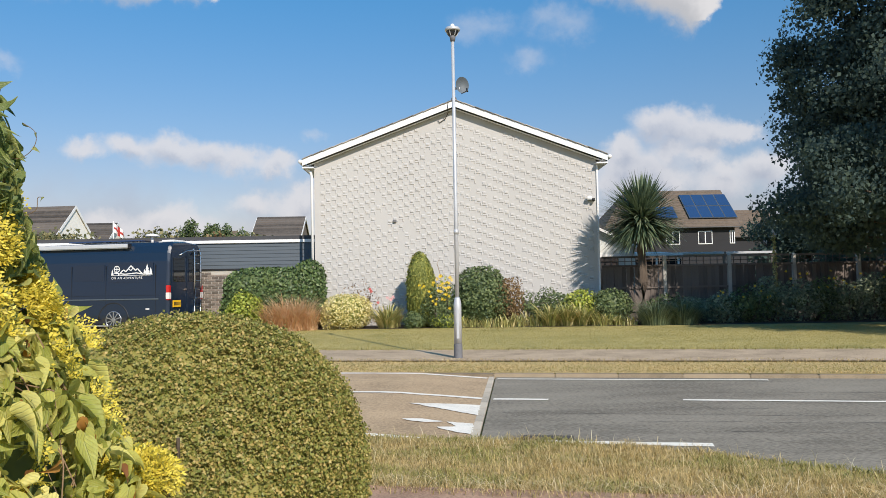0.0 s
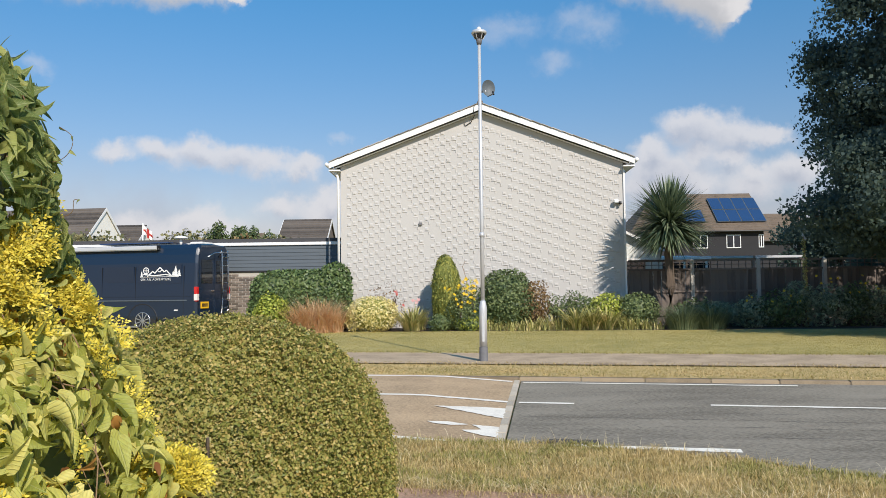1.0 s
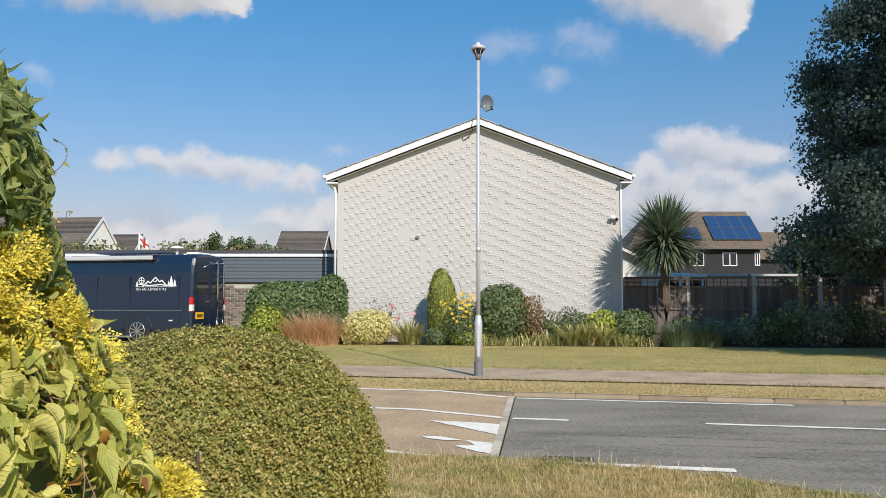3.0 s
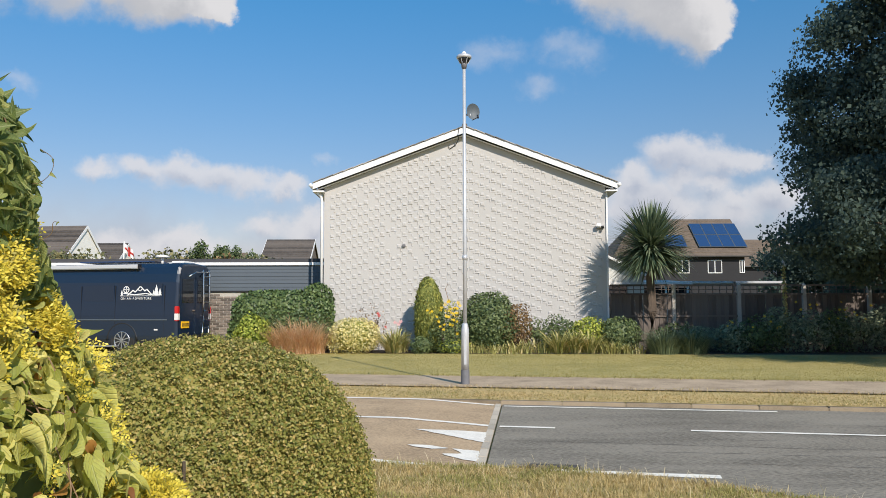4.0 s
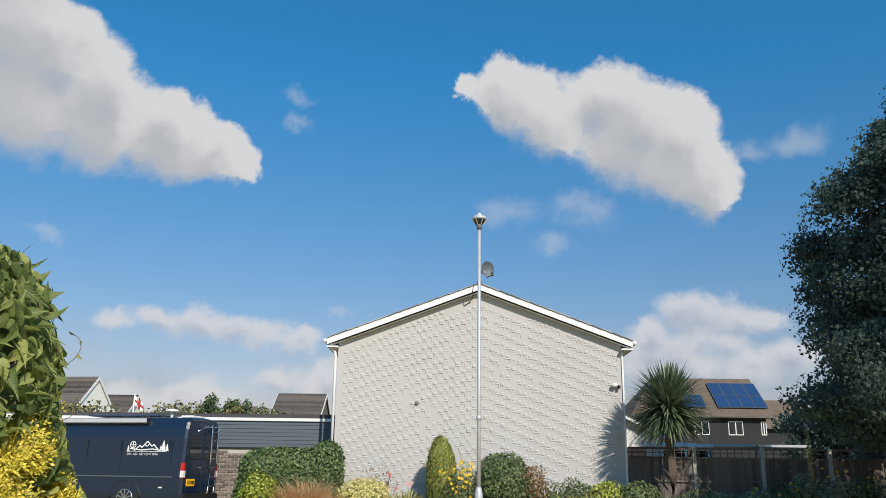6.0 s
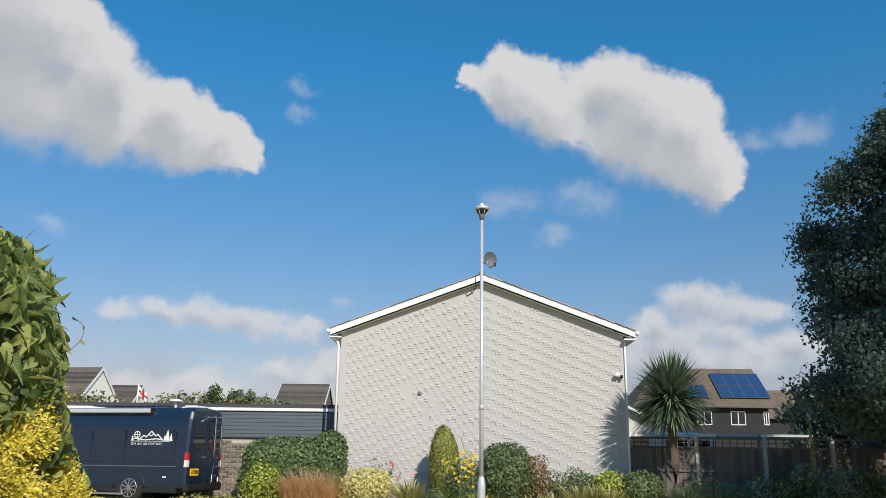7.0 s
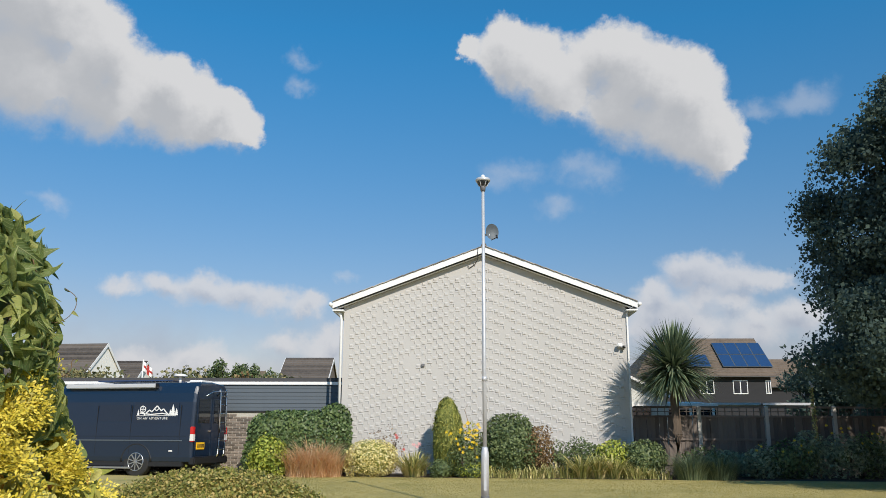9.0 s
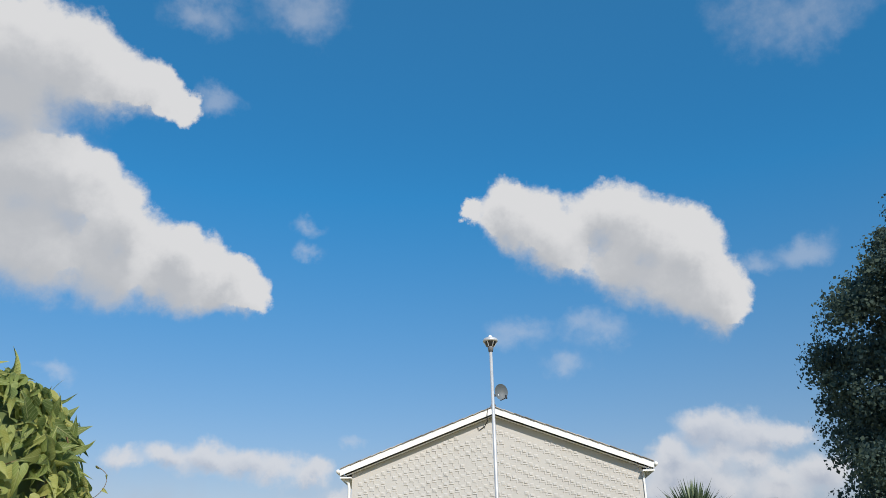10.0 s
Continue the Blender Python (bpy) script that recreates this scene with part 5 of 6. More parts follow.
    for i in range(13):
        x = 6.5 + i * 0.72
        h = rr.uniform(1.0, 1.55) if x > 9.0 else rr.uniform(0.65, 0.95)
        if i in (0, 1):
            strap_clump("grass_tuft", "soft grey-green grass tuft", (5.9 + i * 0.75, 23.35, z), 900, (0.42, 0.3), 0.85, 0.006, L_PALM, 50 + i, 0.6, 0.6)
        # two plants in three take the leaf colour lifted against the shade
        s = shrub("border_shrub", "dark shaded leafy border plant", (x, 24.3 + rr.uniform(-0.5, 0.6), z), (rr.uniform(0.5, 0.75), 0.45, h), L_BORDER_LIFTED if i % 3 else L_DARK, 1500, 0.09, "diamond", 60 + i, 2.0, None, 0.4, shell=0.7)
        if i > 1:
            scatter("flower", [(rr.uniform(-0.5, 0.5), -0.4, h * rr.uniform(0.7, 1.15)) for k in range(4)], 0.045, P_YELLOW, s, "yellow daisy flower", i)
    part_bed = Geo()
    xs = [-6.4, -4, -2, 0, 2, 4, 6, 8, 10, 12, 14, 18]
    for x in xs:
        f = 24.05 - 0.10 * min(x, 9)
        part_bed.v += [(x, f - 0.28, GZ + 0.004), (x, 25.44 if -3.8 < x < 4.9 else 25.9, GZ + 0.03)]
    part_bed.f = [(2 * i, 2 * i + 2, 2 * i + 3, 2 * i + 1) for i in range(len(xs) - 1)]
    tagged(part("flower_bed", part_bed, SOIL), "bare dark soil of the flower border", "flower bed", kind="structure")


planting()


def cordyline():
    rng = np.random.default_rng(77)
    t = thing("cordyline_palm", "cabbage palm with a spiky round head on a bare trunk", "palm", (5.78, 24.25, GZ - 0.02))
    g = Geo()
    g.tube([(0.02, 0, -0.05), (0, 0, 0.3), (0.03, 0, 1.2), (-0.02, 0, 2.2), (0, 0, 2.95)], [0.17, 0.14, 0.125, 0.12, 0.09], 12)
    part("trunk", g, BARK, t, smooth=True)
    n = 1250
    z = rng.uniform(-0.62, 1, n)
    a = rng.uniform(0, 2 * np.pi, n)
    c = np.sqrt(1 - z * z)
    D = np.stack([c * np.cos(a), c * np.sin(a), z], 1)
    S = np.cross(D, np.array([[0, 0, 1.0]])) + 1e-3
    S /= np.linalg.norm(S, axis=1, keepdims=True)
    O = np.array([[0, 0, 3.04]]) + D * 0.08 + np.array([[0, 0, 1.0]]) * rng.uniform(-0.22, 0.15, n)[:, None]
    L = rng.uniform(1.08, 1.42, n)[:, None]
    sag = rng.uniform(0.05, 0.30, n)[:, None] * (1.1 - np.abs(z))[:, None]
    down = np.array([[0, 0, -1.0]])
    w = 0.026
    rows = []
    for k, ww in ((0.0, 0.6), (0.35, 1.0), (0.7, 0.9), (1.0, 0.0)):
        p = O + D * L * k + down * sag * k * k * L
        rows += [p - S * w * ww, p + S * w * ww]
    V = np.stack(rows[:7], 1)
    tri = np.array([(0, 1, 3), (0, 3, 2), (2, 3, 5), (2, 5, 4), (4, 5, 6)])
    F = (tri[None] + (np.arange(n) * 7)[:, None, None]).reshape(-1, 3)
    part("crown", array_mesh("crown", V.reshape(-1, 3), F, 3), L_PALM, t)


cordyline()


# ---- the camper van ----
def make_van():
    v = thing("camper_van", "dark blue high-roof camper van with mountain decal and ladder", "van", (-7.54, 24.92, 0.18), 168)
    v.scale = (0.97, 0.97, 0.985)
    sec = [(0.98, 0.42), (1.0, 0.55), (1.0, 1.05), (0.99, 1.5), (0.965, 2.1), (0.93, 2.35), (0.86, 2.55), (0.72, 2.66), (0.0, 2.70)]
    sec = sec + [(-y, z) for y, z in reversed(sec[:-1])]
    st = [(0.0, 0.96, 0.985), (0.06, 1.0, 1.0), (4.3, 1.0, 1.0), (4.7, 0.995, 0.97), (5.3, 0.96, 0.72), (5.7, 0.90, 0.55), (6.0, 0.78, 0.42)]
    g = Geo()
    n = len(sec)
    for x, sy, sz in st:
        for y, z in sec:
            g.v.append((x, y * sy, 0.42 + (z - 0.42) * sz))
    for i in range(len(st) - 1):
        for j in range(n):
            a, b = i * n + j, i * n + (j + 1) % n
            g.f.append((a, a + n, b + n, b))
    g.f += [tuple(range(n)), tuple(reversed(range((len(st) - 1) * n, len(st) * n)))]
    part("body", g, VAN_BLUE, v, "glossy navy blue bodywork", bevel=0.012)
    part("sill", Geo().box(0.3, -0.96, 0.28, 5.7, 0.97, 0.44), BLACK, v, bevel=0.02)
    part("rear_bumper", Geo().box(-0.10, -0.97, 0.34, 0.10, 0.98, 0.56), BLACK, v, "black rear bumper", bevel=0.03)
    # side mouldings and panel seams
    part("side_moulding", Geo().box(0.32, 0.998, 0.99, 4.2, 1.014, 1.025), CLAD, v, bevel=0.006)
    part("side_swage", Geo().box(0.2, 0.999, 1.12, 4.2, 1.008, 1.135), VAN_BLUE, v)
    for x in (0.42, 2.05, 3.2):
        part("panel_seam", Geo().box(x, 0.97, 0.6, x + 0.008, 1.003, 2.0), BLACK, v)
    part("side_window", Geo().box(2.1, 0.975, 1.55, 3.15, 0.992, 2.02), VAN_BLUE, v, "dark tinted side window", bevel=0.004)
    part("side_panel", Geo().box(0.50, 0.978, 1.50, 1.98, 0.994, 2.06), VAN_BLUE, v, bevel=0.004)
    for x in (0.62, 3.6):
        part("side_marker", Geo().box(x, 0.998, 0.70, x + 0.12, 1.012, 0.74), CLEAR_LENS, v, bevel=0.003)
    part("side_step", Geo().box(1.9, 0.95, 0.22, 3.4, 1.10, 0.27), ALLOY, v, "metal side step", bevel=0.008)
    # wheels with arches
    for x in (1.80, 5.2):
        for s in (1, -1):
            w = part("wheel", Geo().tube([(x, s * 0.74, 0.41), (x, s * 0.77, 0.41), (x, s * 0.96, 0.41), (x, s * 0.99, 0.41)], [0.39, 0.42, 0.42, 0.38], 28), TYRE, v, "black tyre on an alloy wheel")
            part("rim", Geo().tube([(x, s * 0.955, 0.41), (x, s * 0.992, 0.41)], [0.265, 0.27], 28), BLACK, w)
            for k in range(10):
                a = k * math.pi / 5
                sp = Geo().prism([(-0.011, 0.03), (0.011, 0.03), (0.017, 0.24), (-0.017, 0.24)], (0, 0.012), pose(x, s * 1.0 - 0.006, 0.41, 0, math.degrees(a), 0))
                part("spoke", sp, ALLOY, w)
            part("rim_lip", Geo().tube([(x + 0.25 * math.cos(t), s * 0.995, 0.41 + 0.25 * math.sin(t)) for t in [math.pi * i / 12 for i in range(25)]], 0.014, 6, False), ALLOY, w, smooth=True)
            part("hub", Geo().tube([(x, s * 0.99, 0.41), (x, s * 1.012, 0.41)], 0.045, 14), ALLOY, w)
            arch = Geo()
            arch.tube([(x + 0.49 * math.cos(t), s * 0.975, 0.42 + 0.49 * math.sin(t)) for t in [math.pi * i / 14 for i in range(15)]], 0.035, 6)
            part("wheel_arch", arch, BLACK, v, smooth=True)
    # rear: doors, window, lights, plate, ladder
    part("rear_door", Geo().box(-0.012, 0.012, 0.58, 0.02, 0.84, 2.44), VAN_BLUE, v, bevel=0.01)
    part("rear_door", Geo().box(-0.012, -0.84, 0.58, 0.02, -0.004, 2.44), VAN_BLUE, v, bevel=0.01)
    part("rear_window", Geo().box(-0.022, 0.12, 1.5, -0.011, 0.76, 2.2), GLASS, v, "dark rear window", bevel=0.004)
    part("rear_window", Geo().box(-0.022, -0.76, 1.5, -0.011, -0.12, 2.2), GLASS, v, "dark rear window", bevel=0.004)
    for s in (1, -1):
        l = part("tail_light", Geo().box(-0.02, s * 0.94 - 0.05, 0.97, 0.09, s * 0.94 + 0.07, 1.40), RED_LENS, v, "red and white tail light", bevel=0.015)
        part("reversing_lens", Geo().box(-0.026, s * 0.94 - 0.045, 1.00, 0.084, s * 0.94 + 0.076, 1.19), CLEAR_LENS, l, bevel=0.006)
    pl = part("rear_plate", Geo().box(-0.035, 0.36, 0.76, -0.013, 0.80, 0.96), YELLOW_PLATE, v, "yellow registration plate", bevel=0.004)
    for k in range(6):
        part("plate_bar", Geo().box(-0.038, 0.40 + k * 0.062, 0.81, -0.034, 0.44 + k * 0.062, 0.91), BLACK, pl)
    part("door_handle", Geo().box(-0.05, 0.05, 1.26, -0.01, 0.22, 1.30), CHROME, v, "chrome handle", bevel=0.006)
    lad = part("ladder", Geo().tube([(-0.02, -0.25, 2.30), (-0.14, -0.25, 2.50), (-0.14, -0.25, 2.40), (-0.16, -0.25, 1.5), (-0.16, -0.25, 0.62), (-0.08, -0.25, 0.52)], 0.025, 8), CHROME, v, "polished steel roof ladder", smooth=True)
    part("rail", Geo().tube([(-0.02, -0.62, 2.30), (-0.14, -0.62, 2.50), (-0.14, -0.62, 2.40), (-0.16, -0.62, 1.5), (-0.16, -0.62, 0.62), (-0.08, -0.62, 0.52)], 0.025, 8), CHROME, lad, smooth=True)
    for k in range(7):
        part("rung", Geo().tube([(-0.155, -0.25, 0.75 + 0.26 * k), (-0.155, -0.62, 0.75 + 0.26 * k)], 0.013, 8), CHROME, lad, smooth=True)
    part("grab_bar", Geo().tube([(-0.10, 0.55, 2.28), (-0.16, 0.2, 2.42), (-0.16, -0.6, 2.44)], 0.015, 8), CHROME, lad, smooth=True)
    # roof: awning, panel, dome, hatch
    aw = part("awning", Geo().box(1.32, 0.86, 2.50, 4.4, 1.02, 2.63), SILVER, v, "silver roll-out awning case", bevel=0.025)
    part("end_cap", Geo().box(1.29, 0.855, 2.495, 1.32, 1.025, 2.635), BLACK, aw, bevel=0.006)
    part("roof_panel", Geo().box(1.2, -0.5, 2.72, 3.6, 0.6, 2.76), SOLAR, v, "flat black solar panel", bevel=0.006)
    d = part("dome_aerial", Geo().tube([(0.95, 0.3, 2.66), (0.95, 0.3, 2.88)], 0.045, 12), WHITE, v, "white mushroom roof aerial", smooth=True)
    part("dome", Geo().tube([(0.95, 0.3, 2.86), (0.95, 0.3, 2.89), (0.95, 0.3, 2.93), (0.95, 0.3, 2.955)], [0.17, 0.22, 0.15, 0.03], 18), WHITE, d, smooth=True)
    part("roof_hatch", Geo().box(0.2, -0.35, 2.68, 0.62, 0.35, 2.755), WHITE, v, "white roof hatch", bevel=0.02)
    # the decal on the side panel
    y0 = 1.0
    M = pose(0, y0, 0, 90, 0, 180) @ pose(-1.22, 1.72, 0) @ Matrix.Scale(1.06, 4) @ pose(1.22, -1.72, 0)      # reads from the cab towards the rear
    dec = part("mountain_decal", Geo().add([M @ Vector(p) for p in ((-1.85, 1.70, 0), (-0.62, 1.70, 0), (-0.62, 1.712, 0), (-1.85, 1.712, 0))], [(0, 1, 2, 3)]), WHITE, v, "white mountain and fir tree decal")

    def line(pts, w):
        for (x0, z0), (x1, z1) in zip(pts, pts[1:]):
            dx, dz = x1 - x0, z1 - z0
            k = w / math.hypot(dx, dz)
            q = [(x0 - dz * k, z0 + dx * k), (x0 + dz * k, z0 - dx * k), (x1 + dz * k, z1 - dx * k), (x1 - dz * k, z1 + dx * k)]
            part("outline", Geo().add([M @ Vector((x, z, 0.001)) for x, z in q], [(0, 1, 2, 3)]), WHITE, dec)

    line([(-1.62, 1.72), (-1.45, 1.86), (-1.38, 1.81), (-1.22, 1.97), (-1.08, 1.84), (-1.02, 1.89), (-0.93, 1.80), (-0.86, 1.74)], 0.016)
    line([(-1.30, 1.88), (-1.22, 1.84), (-1.16, 1.90)], 0.012)
    line([(-1.75, 1.78), (-1.40, 1.74), (-1.05, 1.77), (-0.80, 1.73)], 0.014)
    line([(-1.66 + 0.085 * math.cos(k * math.pi / 8), 1.88 + 0.085 * math.sin(k * math.pi / 8)) for k in range(17)], 0.012)
    line([(-1.74, 1.88), (-1.58, 1.88)], 0.01)
    line([(-1.66, 1.80), (-1.66, 1.96)], 0.01)
    for x, h, w in ((-0.72, 0.30, 0.085), (-0.61, 0.20, 0.06), (-0.80, 0.16, 0.05), (-1.80, 0.16, 0.045)):
        for k in range(3):
            z = 1.72 + h * 0.25 * k
            q = [(x - w * (1 - 0.22 * k), z), (x + w * (1 - 0.22 * k), z), (x, z + h * 0.48)]
            part("fir_tree", Geo().add([M @ Vector((a, b, 0.001 + 0.0005 * k)) for a, b in q], [(0, 1, 2)]), WHITE, dec)
    cu = bpy.data.curves.new("lettering", "FONT")
    cu.body, cu.size, cu.align_x, cu.extrude, cu.space_character = "ON AN ADVENTURE", 0.092, "CENTER", 0.001, 1.25
    cu.materials.append(WHITE)
    tx = new("lettering", cu)
    tx.parent = v
    tx.matrix_basis = pose(1.36, y0 + 0.003, 1.60, 90, 0, 180)


make_van()


# ---- far houses, trees, flag ----
def gable_house(name, label, at, turn, length, depth, eave, ridge, wall_mat, roof_mat, wins=(), gable_mat=None, trim=None, hip=0.0, over=0.3):
    """A plain house with its ridge along its length; windows on the front, given as (along, sill, width, height)."""
    h = thing(name, label, "house", at, turn)
    part("wall", Geo().box(0, 0, -0.3, length, depth, eave), wall_mat, h)
    for x in (0.0, length - 0.02) if not hip else (length - 0.02,):
        g = Geo().add([(x, 0, eave), (x, depth, eave), (x, depth / 2, ridge - 0.05), (x + 0.02, 0, eave), (x + 0.02, depth, eave), (x + 0.02, depth / 2, ridge - 0.05)],
                      [(0, 2, 1), (3, 4, 5), (0, 1, 4, 3), (1, 2, 5, 4), (2, 0, 3, 5)])
        part("gable", g, gable_mat or wall_mat, h)
    o = over
    k = (ridge - eave) / (depth / 2)
    for s in (0, 1):
        y0, y1 = (-o, depth / 2) if not s else (depth + o, depth / 2)
        e0, e1 = eave - o * k - 0.07, ridge - 0.07
        slab = Geo().add([(-o, y0, e0), (length + o, y0, e0), (length + o, y1, e1), (hip - o, y1, e1), (-o, y0, e0 + 0.06), (length + o, y0, e0 + 0.06), (length + o, y1, e1 + 0.06), (hip - o, y1, e1 + 0.06)],
                         [(0, 3, 2, 1), (4, 5, 6, 7), (0, 1, 5, 4), (2, 3, 7, 6), (0, 4, 7, 3), (1, 2, 6, 5)])
        roof = part("roof", slab, roof_mat, h, "tiled roof slope")
        n = 14
        for i in range(n):      # courses of tiles that lap like steps
            a, b = i / n, (i + 1) / n
            ya, yb = y0 + (y1 - y0) * a, y0 + (y1 - y0) * b
            za, zb = eave - o * k + (ridge - eave + o * k) * a + 0.07, eave - o * k + (ridge - eave + o * k) * b + 0.03
            xa, xb = hip * a - o, hip * b - o
            r = Geo().add([(xa, ya, za - 0.1), (length + o, ya, za - 0.1), (length + o, yb, zb - 0.1), (xb, yb, zb - 0.1), (xa, ya, za), (length + o, ya, za), (length + o, yb, zb), (xb, yb, zb)],
                  [(0, 3, 2, 1), (4, 5, 6, 7), (0, 1, 5, 4), (2, 3, 7, 6), (0, 4, 7, 3), (1, 2, 6, 5)])
            part("tile_course", r, roof_mat, roof)
        for x in (-o - 0.03, length + o + 0.002) if not hip else (length + o + 0.002,):
            za, zb = eave - o * k - 0.06, ridge - 0.06
            b = Geo().add([(x, y0, za - 0.14), (x, y0, za + 0.1), (x, y1, zb + 0.1), (x, y1, zb - 0.14), (x + 0.028, y0, za - 0.14), (x + 0.028, y0, za + 0.1), (x + 0.028, y1, zb + 0.1), (x + 0.028, y1, zb - 0.14)],
                          [(0, 1, 2, 3), (7, 6, 5, 4), (0, 4, 5, 1), (1, 5, 6, 2), (2, 6, 7, 3), (3, 7, 4, 0)])
            part("bargeboard", b, trim or WHITE, h)
    if hip:
        part("hip_slope", Geo().add([(-o, -o, eave - o * k), (-o, depth + o, eave - o * k), (hip - o, depth / 2, ridge)], [(0, 2, 1)]), roof_mat, h)
    part("gutter", Geo().tube([(-o, -o - 0.05, eave - o * k - 0.02), (length + o, -o - 0.05, eave - o * k - 0.02)], 0.05, 8), BLACK, h)
    for x, z, w, hh in wins:
        f = part("window", Geo().box(x, -0.03, z, x + w, 0.02, z + hh), WHITE, h, "white framed window", bevel=0.01)
        m = 2
        for q in range(m):
            pw = (w - 0.1 - 0.06 * (m - 1)) / m
            part("pane", Geo().box(x + 0.05 + q * (pw + 0.06), -0.036, z + 0.06, x + 0.05 + q * (pw + 0.06) + pw, -0.031, z + hh - 0.06), GLASS, f)
    return h


gable_house("far_house", "brown tiled house with a cream gable end", (-42.19, 56.17, 0.22), -7, 16.9, 5.2, 4.75, 7.15, CREAM, TILE_DARK, over=0.08)
gable_house("far_house", "brown tiled house roof behind the cream gable", (-36, 65, 0.22), 0, 9.1, 6, 4.6, 6.9, CREAM, TILE_DARK)
gable_house("far_house", "brown tiled house with a brick gable end", (-13.88, 60, 0.22), 0, 3.45, 6, 4.5, 6.72, BRICK, TILE_DARK, over=0.12)
gable_house("far_house", "small tan roofed house among distant trees", (-21.0, 76, 0.22), 20, 2.2, 5, 5.0, 6.9, BRICK, TILE_TAN)
gable_house("far_house", "tan tiled roof beyond the solar house", (23.6, 70, 0.22), 0, 5.0, 6, 5.2, 7.5, HOUSE_TIMBER, TILE_TAN, trim=DARKWOOD)
dark_house = gable_house("solar_house", "dark weatherboarded house with solar panels on its roof", (11.0, 54.5, 0.22), 0, 8.35, 7.0, 5.02, 7.62, HOUSE_TIMBER, TILE_TAN,
                         [(3.78, 3.68, 0.94, 0.88), (5.92, 3.68, 0.94, 0.88), (8.0, 3.70, 0.34, 0.86), (1.4, 3.68, 0.94, 0.88)], trim=DARKWOOD, hip=2.3)


def solar_array():
    """Two banks of panels with a strip of tiles between them."""
    base = pose(0, 0, 5.02, math.degrees(math.atan2(2.6, 3.5)), 0, 0)
    for x0, columns, rows in ((5.5, 4, 2), (3.15, 2, 1)):
        for r in range(rows):
            for c in range(columns):
                p = part("solar_panel", Geo().box(0.03, 0.03, 0.03, 0.76, 1.46, 0.055), SOLAR, dark_house, "blue glossy solar panel")
                p.matrix_basis = base @ pose(x0 + c * 0.80, 0.52 + r * 1.53, 0.12)
                part("panel_frame", Geo().box(0, 0, 0, 0.79, 1.49, 0.045), CLAD, p)


solar_array()


def back_gardens():
    a = thing("annexe", "pale rendered single-storey annexe with a grey roof", "outbuilding", (4.9, 28.2, 0.22))
    part("wall", Geo().prism([(0, -0.1), (1.6, -0.1), (1.6, 2.42), (0, 3.22)], (0, 4)), GREYWALL, a)
    part("roof", Geo().prism([(-0.05, 3.26), (1.75, 2.36), (1.75, 2.44), (-0.05, 3.35)], (-0.25, 4.1)), FELT, a)
    part("verge_board", Geo().prism([(-0.05, 3.17), (1.75, 2.27), (1.75, 2.36), (-0.05, 3.26)], (-0.27, -0.24)), WHITE, a)
    d = part("door", Geo().box(0.15, -0.03, 0.0, 1.05, 0.03, 2.05), GLASS, a, "dark glazed door")
    part("frame", Geo().box(0.05, -0.05, 2.05, 1.15, 0.02, 2.15), WHITE, d)
    c = thing("lean_to", "lean-to with a pale polycarbonate roof", "lean-to", (6.7, 29.5, 0.22))
    part("roof", Geo().add([(0, 0, 2.2), (1.75, 0, 2.2), (1.5, 1.9, 2.33), (0, 1.9, 2.33), (0, 0, 2.14), (1.75, 0, 2.14), (1.5, 1.9, 2.27), (0, 1.9, 2.27)],
                           [(0, 1, 2, 3), (7, 6, 5, 4), (0, 4, 5, 1), (1, 5, 6, 2), (2, 6, 7, 3), (3, 7, 4, 0)]), GREYWALL, c)
    part("gutter", Geo().box(-0.03, -0.09, 2.10, 1.80, -0.004, 2.22), WHITE, c, "white gutter", bevel=0.02)
    for x in (0.05, 0.85, 1.62):
        part("post", Geo().box(x, 0.02, 0, x + 0.08, 0.1, 2.14), WHITE, c)
    part("glazing", Geo().box(0.13, 0.04, 0.8, 1.75, 0.06, 2.0), GLASS, c)
    p = thing("garden_canopy", "long white-edged flat canopy over dark posts", "canopy", (9.3, 33, 0.22))
    for x0, x1 in ((0, 1.85), (1.95, 3.9)):
        part("roof", Geo().box(x0, 0, 2.30, x1, 2.6, 2.35), CLAD, p, bevel=0.01)
        part("edge_rail", Geo().box(x0, -0.04, 2.27, x1, -0.003, 2.36), SILVER, p)
    for x in (0.05, 1.85, 3.75):
        part("post", Geo().box(x, 0.05, 0, x + 0.1, 0.15, 2.28), DARKWOOD, p)
    f = thing("flagpole", "white flagpole with a red cross flag", "flagpole", (-15.75, 40, 0.22))
    part("pole", Geo().tube([(0, 0, 0), (0, 0, 4.6)], 0.035, 8), WHITE, f)
    def cloth(x0, x1, z0, z1, lift):
        g = Geo()
        n = 8
        for i in range(n + 1):
            x = x0 + (x1 - x0) * i / n
            for z in (z0, z1):
                g.v.append((x * 0.55, 0.08 * math.sin(x * 11) - lift, 4.45 + (z - 4.45) * 0.8 - 0.45 * x))
        g.f = [(2 * i, 2 * i + 2, 2 * i + 3, 2 * i + 1) for i in range(n)]
        return g
    fl = part("flag", cloth(0.04, 0.95, 4.0, 4.55, 0), WHITE, f, "white flag with a red cross")
    part("cross", cloth(0.04, 0.95, 4.21, 4.34, 0.006), P_RED, fl)
    part("cross", cloth(0.42, 0.58, 4.0, 4.55, 0.006), P_RED, fl)


back_gardens()


